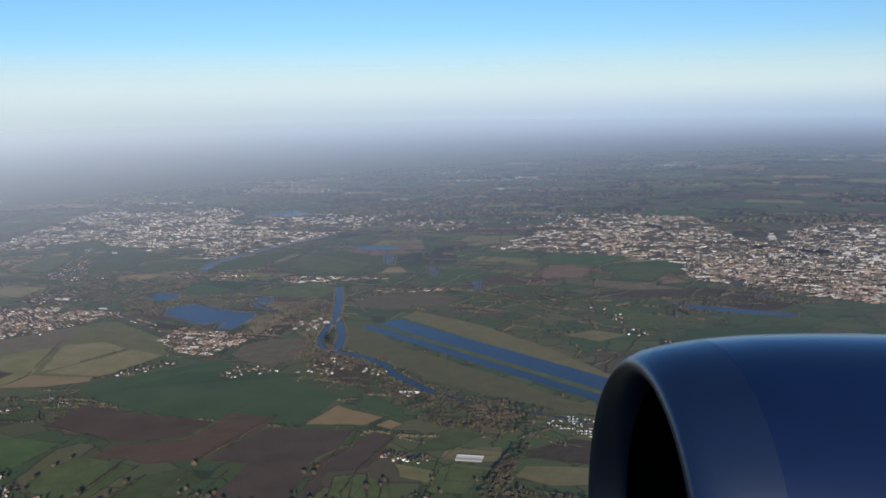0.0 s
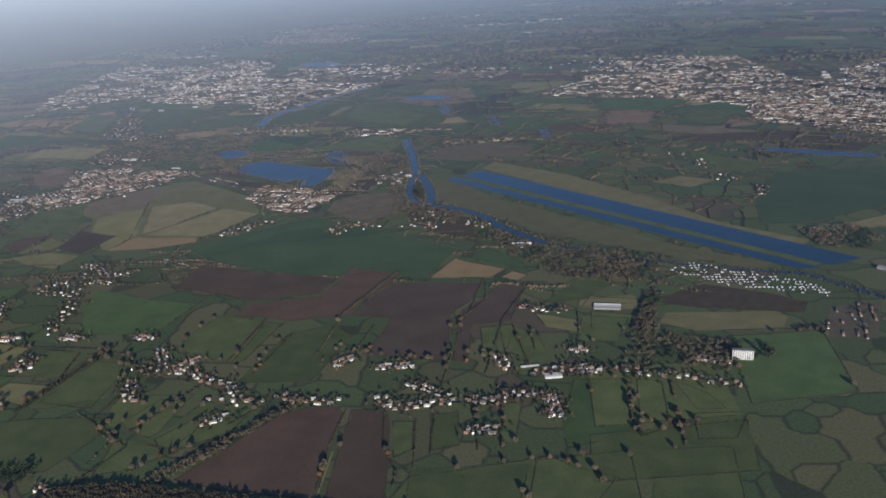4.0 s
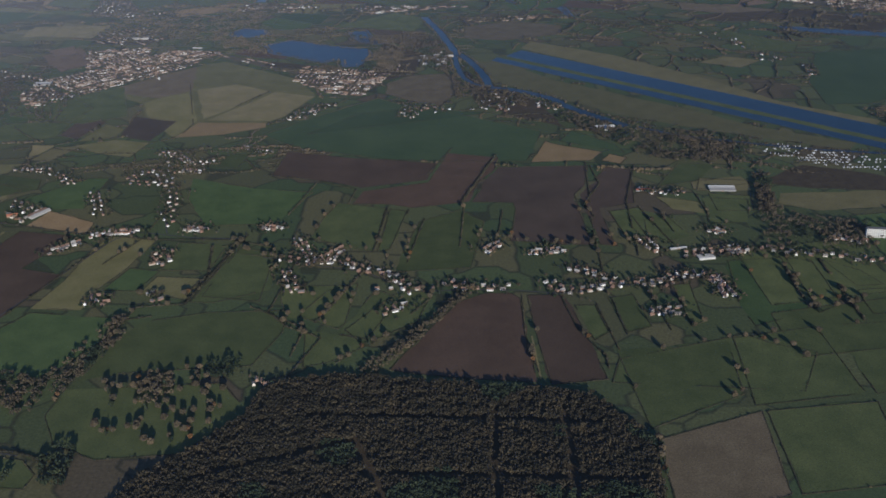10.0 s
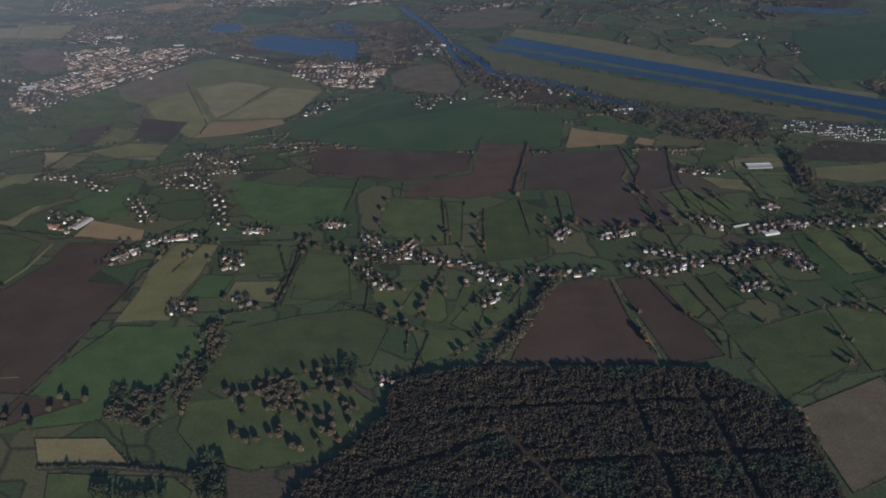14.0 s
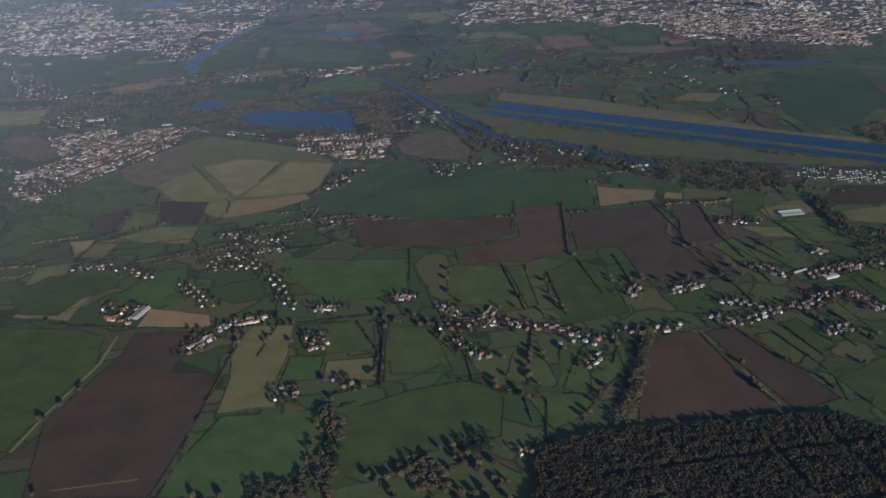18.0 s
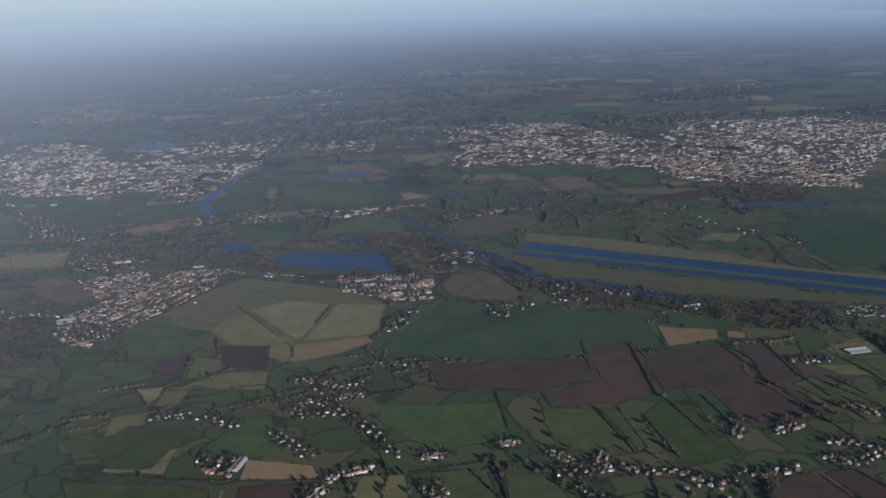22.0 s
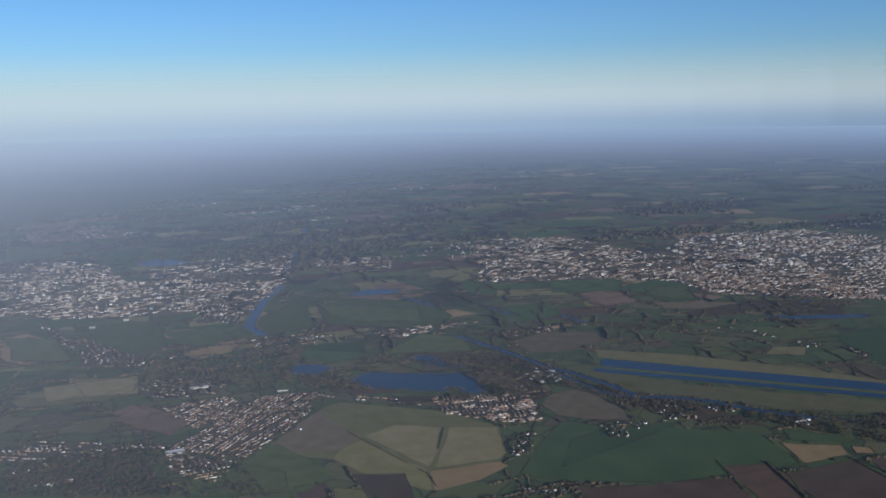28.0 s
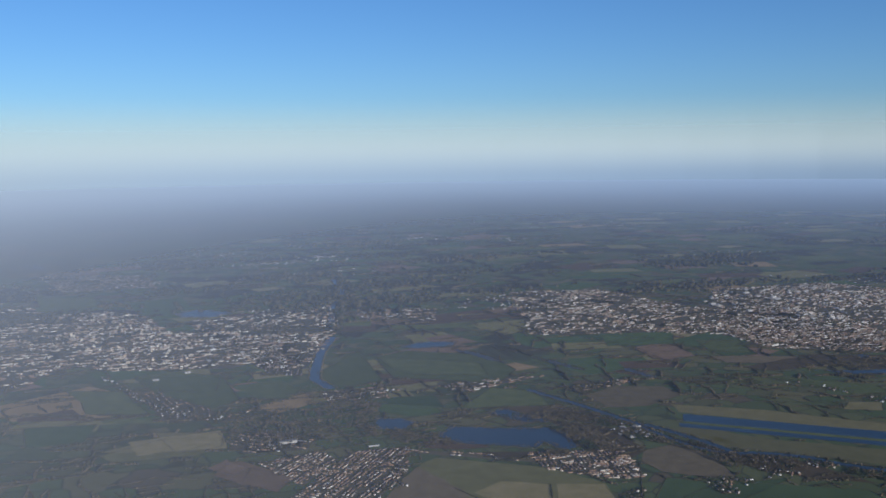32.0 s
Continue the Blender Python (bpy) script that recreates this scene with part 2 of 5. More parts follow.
TOWN_WALL = built("town_walls", [(0, (0.6, 0.54, 0.46)), (0.16, (0.26, 0.17, 0.12)), (0.52, (0.38, 0.29, 0.21)), (0.84, (0.8, 0.77, 0.7))])
CITY_WALL = built("city_walls", [(0, (0.58, 0.52, 0.43)), (0.2, (0.24, 0.155, 0.11)), (0.5, (0.36, 0.28, 0.2)), (0.79, (0.84, 0.8, 0.72))])
CITY_ROOF = built("city_roofs", [(0, (0.3, 0.185, 0.12)), (0.2, (0.15, 0.115, 0.095)), (0.4, (0.4, 0.29, 0.2)), (0.6, (0.17, 0.13, 0.105)), (0.86, (0.52, 0.47, 0.4))], 0.7)
SHEET = built("pale_sheeting", [(0, (0.4, 0.38, 0.35)), (0.3, (0.24, 0.235, 0.225)), (0.65, (0.56, 0.54, 0.5)), (0.8, (0.34, 0.3, 0.25))], 0.75, 0.15)
BRICK = built("chimney_brick", [(0, (0.25, 0.13, 0.09)), (0.5, (0.32, 0.2, 0.14))])
TRACK, _n, _l, _b = material("worn_asphalt", 0.9)
_b.inputs["Base Color"].default_value = (0.075, 0.07, 0.065, 1)


def haze_material(name, tint, lean):
    """Stand-in for thin winter haze: a see-through diffuse surface, its normal leaned south to look brighter. The
    socket returned takes its density.
    """
    m = bpy.data.materials.new(name)
    m.use_nodes = True
    nodes, links = m.node_tree.nodes, m.node_tree.links
    nodes.clear()
    out = nodes.new("ShaderNodeOutputMaterial")
    mixer = nodes.new("ShaderNodeMixShader")
    clear = nodes.new("ShaderNodeBsdfTransparent")
    veil = nodes.new("ShaderNodeBsdfDiffuse")
    veil.inputs[0].default_value = (*tint, 1)
    tilt = nodes.new("ShaderNodeCombineXYZ")
    for k in range(3):
        tilt.inputs[k].default_value = lean[k]
    links.new(tilt.outputs[0], veil.inputs["Normal"])
    links.new(clear.outputs[0], mixer.inputs[1])
    links.new(veil.outputs[0], mixer.inputs[2])
    links.new(mixer.outputs[0], out.inputs[0])
    sep = nodes.new("ShaderNodeSeparateXYZ")
    links.new(nodes.new("ShaderNodeNewGeometry").outputs["Position"], sep.inputs[0])
    return m, nodes, links, sep, mixer.inputs[0]


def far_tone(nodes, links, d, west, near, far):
    """Haze tint painted by place: bluer near by, greyer far off; a brighter, warmer glow is put in to the west, where
    no light stands.
    """
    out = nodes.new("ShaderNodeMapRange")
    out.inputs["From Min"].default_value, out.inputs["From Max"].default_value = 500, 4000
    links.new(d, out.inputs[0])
    painted_glow = ramp(nodes, [(0.0, (0.68, 0.74, 0.84)), (0.45, (0.97, 0.96, 0.97)), (0.75, (1.15, 1.06, 0.95)), (1.0, (1.38, 1.22, 1.02))])
    links.new(sum_node(nodes, links, "MULTIPLY", west, 0.5), painted_glow.inputs[0])
    return mix(nodes, links, mix(nodes, links, near, far, out.outputs[0]), painted_glow.outputs[0], 1.0, "MULTIPLY")


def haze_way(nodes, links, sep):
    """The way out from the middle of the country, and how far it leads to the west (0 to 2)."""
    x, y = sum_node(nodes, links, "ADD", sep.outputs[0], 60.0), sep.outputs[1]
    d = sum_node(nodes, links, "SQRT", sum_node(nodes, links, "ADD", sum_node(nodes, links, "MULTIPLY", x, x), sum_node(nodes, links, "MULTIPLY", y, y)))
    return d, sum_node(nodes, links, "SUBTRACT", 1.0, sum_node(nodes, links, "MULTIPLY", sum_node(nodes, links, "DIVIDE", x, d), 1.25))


HAZE_LEAN = (0.0, -0.8, 0.6)


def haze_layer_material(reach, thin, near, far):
    """Density painted by place: it grows with the way out from the middle of the country, and more so to the west."""
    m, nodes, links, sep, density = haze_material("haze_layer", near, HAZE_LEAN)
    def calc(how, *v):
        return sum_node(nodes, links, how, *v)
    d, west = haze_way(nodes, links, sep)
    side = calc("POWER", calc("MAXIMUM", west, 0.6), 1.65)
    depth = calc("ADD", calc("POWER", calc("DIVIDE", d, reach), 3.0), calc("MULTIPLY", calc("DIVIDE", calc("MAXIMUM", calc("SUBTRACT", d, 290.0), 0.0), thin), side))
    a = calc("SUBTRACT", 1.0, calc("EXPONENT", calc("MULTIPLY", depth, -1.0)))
    # a constant thin veil is added, which lifts the dark tones near by
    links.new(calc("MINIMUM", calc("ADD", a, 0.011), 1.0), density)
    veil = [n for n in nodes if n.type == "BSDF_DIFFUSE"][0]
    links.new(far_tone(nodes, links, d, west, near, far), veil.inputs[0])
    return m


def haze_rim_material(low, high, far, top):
    """A wall standing in for a bank of haze, dense at its foot and gone at its top; its tint is painted paler upwards.
    """
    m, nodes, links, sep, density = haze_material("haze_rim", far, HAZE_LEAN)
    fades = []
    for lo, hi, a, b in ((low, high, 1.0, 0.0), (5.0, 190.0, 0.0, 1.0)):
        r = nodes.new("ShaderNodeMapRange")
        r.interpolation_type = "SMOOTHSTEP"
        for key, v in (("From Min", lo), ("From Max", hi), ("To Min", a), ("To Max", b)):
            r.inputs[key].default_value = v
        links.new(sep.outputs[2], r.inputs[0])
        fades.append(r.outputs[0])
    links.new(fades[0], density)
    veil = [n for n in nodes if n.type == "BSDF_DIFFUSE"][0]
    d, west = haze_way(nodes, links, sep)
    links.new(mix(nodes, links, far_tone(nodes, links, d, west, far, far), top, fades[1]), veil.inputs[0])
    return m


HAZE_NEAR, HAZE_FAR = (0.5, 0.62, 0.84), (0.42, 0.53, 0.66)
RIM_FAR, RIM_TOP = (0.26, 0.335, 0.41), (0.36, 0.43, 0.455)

# ---- helpers for meshes ----
rng = np.random.default_rng(7)
MIDDLE = Vector((-60, 20, 0))


def mesh_of(name, verts, faces, mat):
    me = bpy.data.meshes.new(name)
    me.from_pydata([tuple(v) for v in verts], [], [tuple(f) for f in faces])
    me.materials.append(mat)
    me.update()
    return me


def bm_mesh(name, bm, mat):
    me = bpy.data.meshes.new(name)
    bm.to_mesh(me)
    bm.free()
    me.materials.append(mat)
    return me


def part(name, data, parent, label=""):
    ob = new(name, data)
    ob.parent = parent
    return tagged(ob, label)


def many(name, shape, places, mats_index, mat):
    """One mesh of many copies of a small shape: places are rows of x, y, z, sx, sy, sz, turn."""
    v, f = shape
    v, f = np.array(v, float), np.array(f, int)
    p = np.asarray(places, float)
    n = len(p)
    c, s = np.cos(p[:, 6])[:, None], np.sin(p[:, 6])[:, None]
    x, y, z = v[None, :, 0] * p[:, 3:4], v[None, :, 1] * p[:, 4:5], v[None, :, 2] * p[:, 5:6]
    co = np.stack([x * c - y * s + p[:, 0:1], x * s + y * c + p[:, 1:2], z + p[:, 2:3]], -1).reshape(-1, 3)
    idx = (f[None] + (np.arange(n) * len(v))[:, None, None]).reshape(-1)
    me = bpy.data.meshes.new(name)
    me.vertices.add(len(co))
    me.vertices.foreach_set("co", co.ravel())
    k = f.shape[1]
    me.loops.add(len(idx))
    me.loops.foreach_set("vertex_index", idx.astype(np.int32))
    me.polygons.add(len(idx) // k)
    me.polygons.foreach_set("loop_start", np.arange(0, len(idx), k, dtype=np.int32))
    me.materials.append(mat)
    me.update(calc_edges=True)
    return me


def clump_shape(seed, n=6):
    """A ragged little tuft of facets."""
    r = np.random.default_rng(seed)
    bm = bmesh.new()
    bmesh.ops.create_icosphere(bm, subdivisions=1, radius=1)
    drop = r.choice(len(bm.faces), 5, replace=False)
    bm.faces.ensure_lookup_table()
    bmesh.ops.delete(bm, geom=[bm.faces[i] for i in drop], context="FACES")
    v = [tuple(np.array(w.co) * r.uniform(0.65, 1.3)) for w in bm.verts]
    f = [[w.index for w in q.verts] for q in bm.faces]
    bm.free()
    return v, f


def within_many(q, p):
    """Which places lie inside a polygon."""
    ok = np.zeros(len(p), bool)
    for a, b in zip(q, np.roll(q, -1, 0)):
        cross = ((a[1] > p[:, 1]) != (b[1] > p[:, 1]))
        at = (b[0] - a[0]) * (p[:, 1] - a[1]) / (b[1] - a[1] + 1e-9) + a[0]
        ok ^= cross & (p[:, 0] < at)
    return ok


def inside(poly, n, seed):
    """n places strewn inside a polygon."""
    r = np.random.default_rng(seed)
    q = np.array(poly, float)
    lo, hi = q.min(0), q.max(0)
    got = []
    while len(got) < n:
        p = r.uniform(lo, hi, (4 * n, 2))
        got += p[within_many(q, p)].tolist()
    return np.array(got[:n])


def along(points, step):
    """Evenly spaced places and headings along a line."""
    q = np.array(points, float)
    d = np.hypot(*np.diff(q, axis=0).T)
    s = np.concatenate([[0], np.cumsum(d)])
    t = np.arange(0, s[-1], step)
    return np.c_[np.interp(t, s, q[:, 0]), np.interp(t, s, q[:, 1])]


def ragged(poly, step, wobble, seed):
    """A closed outline with small bends between its corners."""
    r = np.random.default_rng(seed)
    out = []
    q = np.array(poly, float)
    for a, b in zip(q, np.roll(q, -1, 0)):
        n = max(1, int(np.hypot(*(b - a)) / step))
        t = np.arange(n)[:, None] / n
        p = a + (b - a) * t
        p[1:] += r.normal(0, wobble, p[1:].shape)
        out += p.tolist()
    return out


def sheet(name, outline, z, mat):
    bm = bmesh.new()
    vs = [bm.verts.new((x, y, z)) for x, y in outline]
    bmesh.ops.triangle_fill(bm, use_beauty=True, edges=[bm.edges.new((a, b)) for a, b in zip(vs, vs[1:] + vs[:1])])
    bmesh.ops.recalc_face_normals(bm, faces=bm.faces)
    if bm.faces and sum(f.normal.z for f in bm.faces) < 0:
        bmesh.ops.reverse_faces(bm, faces=bm.faces)
    return new(name, bm_mesh(name, bm, mat))


# ---- ground, haze ----
def ground_sheet():
    bm = bmesh.new()
    rings = [0, 150, 400, 800, 1400, 2200, 3200, 4650]
    loops = []
    for r in rings[1:]:
        loops.append([bm.verts.new((MIDDLE.x + r * math.cos(a), MIDDLE.y + r * math.sin(a), 0)) for a in np.linspace(0, 2 * math.pi, 97)[:-1]])
    mid = bm.verts.new((MIDDLE.x, MIDDLE.y, 0))
    for i in range(96):
        bm.faces.new((mid, loops[0][i], loops[0][(i + 1) % 96]))
        for a, b in zip(loops, loops[1:]):
            bm.faces.new((a[i], b[i], b[(i + 1) % 96], a[(i + 1) % 96]))
    return tagged(new("ground", bm_mesh("ground", bm, COUNTRY)), "wide flat winter farmland reaching the horizon", "ground", kind="structure")


ground_sheet()


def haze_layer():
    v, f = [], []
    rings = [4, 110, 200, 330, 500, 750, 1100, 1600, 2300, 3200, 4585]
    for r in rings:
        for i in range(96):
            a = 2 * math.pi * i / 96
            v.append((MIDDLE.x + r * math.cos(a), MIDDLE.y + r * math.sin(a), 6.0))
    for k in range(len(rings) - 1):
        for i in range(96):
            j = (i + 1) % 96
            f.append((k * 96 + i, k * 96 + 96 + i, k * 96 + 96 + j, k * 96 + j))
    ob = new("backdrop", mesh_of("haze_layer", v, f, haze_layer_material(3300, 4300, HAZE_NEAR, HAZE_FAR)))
    tagged(ob, "flat sheet painted as thin bluish winter haze over the far country", "haze", kind="structure")
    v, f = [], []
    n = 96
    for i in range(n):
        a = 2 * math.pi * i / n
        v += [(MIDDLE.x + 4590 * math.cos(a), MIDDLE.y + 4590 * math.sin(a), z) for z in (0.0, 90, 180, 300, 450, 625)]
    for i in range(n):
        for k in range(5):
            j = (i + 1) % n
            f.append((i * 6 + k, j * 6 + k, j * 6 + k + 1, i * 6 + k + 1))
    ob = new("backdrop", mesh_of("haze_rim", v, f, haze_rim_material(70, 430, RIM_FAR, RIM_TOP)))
    tagged(ob, "standing sheet painted as a pale haze bank along the horizon", "haze", kind="structure")


haze_layer()

# ---- water ----
SEED = iter(range(1000, 9000))


WET, RIVERS = [], []


def bank_trees(line, width, size):
    """Bare scrub and trees on both banks of water."""
    s = next(SEED)
    r = np.random.default_rng(s)
    p = along(line, 0.55)
    d = np.gradient(p, axis=0)
    d /= np.hypot(d[:, 0], d[:, 1])[:, None] + 1e-9
    m = np.c_[-d[:, 1], d[:, 0]]
    q = np.concatenate([p + m * (width / 2 + r.uniform(0.2, 1.6, (len(p), 1))), p - m * (width / 2 + r.uniform(0.2, 1.6, (len(p), 1)))])
    q = q[r.random(len(q)) < 0.4]
    w = r.uniform(0.6, 1.3, len(q)) * size
    ob = new("bank_scrub", many("bank_scrub", clump_shape(s), np.c_[q, w * 0.9, w, w, w * 1.1, r.uniform(0, 6, len(q))], 0, BARE))
    tagged(ob, "bare brown trees and scrub along the water", "scrub", kind="stuff")


def pond(*outline):
    s = next(SEED)
    WET.append(outline)
    bank_trees([*outline, outline[0]], 1.4, 0.34)
    tagged(sheet("water", ragged(outline, 3.0, 0.5, s), 0.10, WATER), "still dark blue lake among bare trees", "lake", kind="structure")


def river(width, *line):
    RIVERS.append((width, line))
    p = along(line, 4.0)
    d = np.gradient(p, axis=0)
    d /= np.hypot(d[:, 0], d[:, 1])[:, None]
    n = np.c_[-d[:, 1], d[:, 0]]
    r = np.random.default_rng(next(SEED))
    a = p + n * width / 2 * r.uniform(0.8, 1.15, (len(p), 1))
    b = p - n * width / 2 * r.uniform(0.8, 1.15, (len(p), 1))
    v = [(x, y, 0.12 + 0.004 * (len(line) % 5)) for x, y in np.r_[a, b]]
    k = len(p)
    f = [(i, k + i, k + i + 1, i + 1) for i in range(k - 1)]
    ob = new("water", mesh_of("water", v, f, WATER))
    bank_trees(line, width, 0.42)
    tagged(ob, "winding dark blue river between wooded banks", "river", kind="structure")


def rowing_lake():
    """Two straight lanes of water with a narrow bank between them."""
    start, end = Vector((44.9, 511.7)), Vector((202.6, 361.6))
    way = (end - start).normalized()
    side = Vector((way.y, -way.x))
    if side.y > 0:
        side = -side
    def lane(name, near, far, cut):
        a, b = start + side * near + way * 1.0, end + side * near - way * cut
        c, d = end + side * far - way * (cut + 4), start + side * far + way * 3.0
        tagged(sheet(name, ragged([tuple(a), tuple(b), tuple(c), tuple(d)], 9, 0.12, 3), 0.11, WATER), "long straight dark blue rowing lake", "lake", kind="structure")
    a, b, c, d = start + side * 14.6 + way * 2, end + side * 14.6 - way * 16, end + side * 19.8 - way * 20, start + side * 19.8 + way * 3
    tagged(sheet("lake_bank", ragged([tuple(a), tuple(b), tuple(c), tuple(d)], 9, 0.12, 4), 0.104, LAND["grass"]), "narrow grassy bank between the two lanes of the lake", "bank", kind="structure")
    lane("water", 0, 14.9, 0)
    lane("water", 19.5, 26.6, 6)


rowing_lake()

# ---- fields ----
LABELS = {
    "grass": "green winter pasture with a worn sward", "brightgrass": "bright green grass field", "crop": "dark green field of young winter wheat",
    "olive": "rough olive-green grass field", "paleolive": "dry pale olive grass field", "stubble": "tan stubble field after harvest",
    "soil": "bare ploughed reddish-brown field", "darksoil": "bare ploughed dark brown field", "clay": "bare pinkish clay field", "litter": "brown leaf-strewn floor of a bare wood", "gardens": "gardens and yards between the houses", "rough": "rough brown winter pasture", "flood": "wet grassy meadow beside the lake",
}
LAYER = iter(np.arange(0.022, 0.09, 0.0004))


FIELDS, MEADOWS = [], []


def field(kind, *outline, hedged=True):
    if kind not in ("flood", "litter", "gardens"):
        FIELDS.append(outline)
    if kind == "flood":
        MEADOWS.append(outline)
    s = next(SEED)
    ob = sheet("field", ragged(outline, 5.0, 0.35, s), 0.019 if kind == "gardens" else next(LAYER), LAND[kind])
    tagged(ob, LABELS[kind], "field", kind="structure")
    far = max(y for _, y in outline)
    if hedged and far < 1000 and kind not in ("flood", "litter", "gardens"):
        hedge(0.55 if far < 620 else 1.0, *outline, outline[0])


# ---- trees and hedges ----
TUFTS = [clump_shape(i) for i in range(4)]


HEDGE_LINES = []


def hedge(size, *line):
    s = next(SEED)
    size *= 0.8
    r = np.random.default_rng(s)
    p = np.repeat(along(line, 0.24), 2 if size > 1.2 else 1, axis=0)
    gap = np.array([noise.noise(Vector((x * 0.06, y * 0.06, s))) for x, y in p])
    p = p[gap > -0.24]
    if len(p) < 3:
        return
    n = len(p)
    tall = r.uniform(0.18, 0.37, n) * min(size, 1.0) * np.where(r.random(n) < 0.07, 1.9, 1.0)
    HEDGE_LINES.extend(p[::8].tolist())
    wide = np.maximum(tall, 0.2) * r.uniform(0.6, 0.95, n)
    q = np.c_[p + r.normal(0, 0.12 * size, p.shape), tall * 0.55, wide, wide * r.uniform(0.8, 1.2, n), tall, r.uniform(0, 6.28, n)]
    ob = new("hedge", many("hedge", TUFTS[s % 4], q, 0, SCRUB))
    tagged(ob, "dark bare winter hedgerow along a field edge", "hedge", kind="stuff")


def crown_rows(r, n, wide, tall, base):
    """Tufts strewn through an uneven dome."""
    u = r.normal(0, 1, (n, 3))
    u /= np.linalg.norm(u, axis=1)[:, None]
    rad = r.uniform(0.35, 1.0, n)[:, None] ** 0.6
    c = u * rad * np.array([wide, wide, tall]) * r.uniform(0.8, 1.15, (n, 1))
    c[:, 2] += base + tall
    s = r.uniform(0.16, 0.32, n) * wide
    return np.c_[c, s, s, s * r.uniform(0.7, 1.2, n), r.uniform(0, 6.28, n)]


def tree_model(seed, mat, wide, tall, base, label, conifer=False):
    r = np.random.default_rng(seed)
    root = tagged(new("tree"), label, "tree", "trees of the fields and lanes")
    bm = bmesh.new()
    bmesh.ops.create_cone(bm, segments=7, radius1=0.09 * wide + 0.03, radius2=0.03, depth=base + tall, cap_ends=True, matrix=Matrix.Translation((0, 0, (base + tall) / 2)))
    for k in range(5):
        a, h = r.uniform(0, 6.28), base * r.uniform(0.8, 1.4)
        m = Matrix.Translation((0, 0, h)) @ Matrix.Rotation(a, 4, "Z") @ Matrix.Rotation(0.8, 4, "Y") @ Matrix.Translation((0, 0, wide * 0.45))
        bmesh.ops.create_cone(bm, segments=5, radius1=0.05, radius2=0.015, depth=wide * 0.9, cap_ends=True, matrix=m)
    part("trunk", bm_mesh("trunk", bm, BARK), root)
    rows = crown_rows(r, 80, wide, tall, base)
    rows[:, 3:6] *= 1.2
    if conifer:
        k = np.clip((rows[:, 2] - base) / (2 * tall), 0, 1)
        rows[:, :2] *= (1.15 - k)[:, None]
    part("crown", many("crown", TUFTS[seed % 4], rows, 0, mat), root)
    return root


TREES = [
    tree_model(1, BARE, 0.72, 0.62, 0.42, "tall bare deciduous tree with a brown twiggy crown"),
    tree_model(2, BARE, 0.55, 0.55, 0.36, "bare deciduous tree with a thin grey crown"),
    tree_model(3, BARE, 0.85, 0.62, 0.4, "broad bare oak with a wide twiggy crown"),
    tree_model(4, EVERGREEN, 0.55, 0.6, 0.22, "dark evergreen tree with a dense crown"),
    tree_model(5, EVERGREEN, 0.4, 0.95, 0.22, "tall dark conifer with a narrow crown", True),
    tree_model(6, RUSSET, 0.55, 0.5, 0.34, "small tree still holding russet leaves"),
]
for i, ob in enumerate(TREES):
    ob.matrix_basis = pose(-30 + i * 9, 236 + (i % 2) * 3, 0)


def lane(kind, width, *line):
    p = along(line, 2.0)
    d = np.gradient(p, axis=0)
    d /= np.hypot(d[:, 0], d[:, 1])[:, None]
    m = np.c_[-d[:, 1], d[:, 0]]
    v = [(x, y, 0.095) for x, y in np.r_[p + m * width / 2, p - m * width / 2]]
    k = len(p)
    ob = new("road" if kind == "lane" else "track", mesh_of(kind, v, [(i, k + i, k + i + 1, i + 1) for i in range(k - 1)], TRACK if kind == "lane" else LAND["paleolive"]))
    tagged(ob, "narrow grey country lane between hedges" if kind == "lane" else "pale grassy farm track along a field edge", "road", kind="structure")


def plant(x, y, r):
    k = r.choice(6, p=(0.34, 0.25, 0.2, 0.06, 0.05, 0.1))
    copy_thing(TREES[k], pose(x, y, 0.02, 0, 0, r.uniform(0, 360)))


RIDES = []


def off_line(p, line, gap):
    """True for places further than gap from a line."""
    q = along(line, 0.5)
    ok = np.ones(len(p), bool)
    near = np.nonzero(((p > q.min(0) - gap) & (p < q.max(0) + gap)).all(1))[0]
    for i in near:
        ok[i] = ((q - p[i]) ** 2).sum(1).min() > gap * gap
    return ok


def wood(n, *outline, evergreen=False):
    """A bare winter wood: crowns of tufts over thin trunks."""
    s = next(SEED)
    r = np.random.default_rng(s)
    p = inside(outline, n, s)
    if n > 2000:
        for ride in RIDES:
            p = p[off_line(p, ride, 1.0)]
        n = len(p)
    for width, course in RIVERS:
        p = p[off_line(p, course, width / 2 + 1.4)]
    n = len(p)
    size = r.uniform(0.34, 0.7, n) * (1.15 if evergreen else 1.0)
    rows, dark = [], []
    for (x, y), w in zip(p, size):
        q = crown_rows(r, 11, w * 1.35, w * 0.75, 0.3 + 0.5 * w)
        q[:, 3:6] *= r.uniform(0.85, 1.3)
        q[:, 0] += x
        q[:, 1] += y
        (dark if evergreen or noise.noise(Vector((x * 0.07, y * 0.07, 3))) > 0.3 else rows).append(q)
    trunks = np.c_[p, np.zeros(n), size * 0.1, size * 0.1, size * 2.4, r.uniform(0, 6, n)]
    root = tagged(new("woodland"), "clump of tall dark conifers" if evergreen else "bare brown winter wood with scattered evergreens", "woodland", kind="stuff")
    tri = ([(1, 0, 0), (-0.5, 0.87, 0), (-0.5, -0.87, 0), (0, 0, 1)], [(0, 1, 3), (1, 2, 3), (2, 0, 3)])
    part("trunks", many("trunks", tri, trunks, 0, BARK), root)
    if rows:
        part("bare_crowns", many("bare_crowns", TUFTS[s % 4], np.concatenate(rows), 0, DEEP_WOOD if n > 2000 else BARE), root)
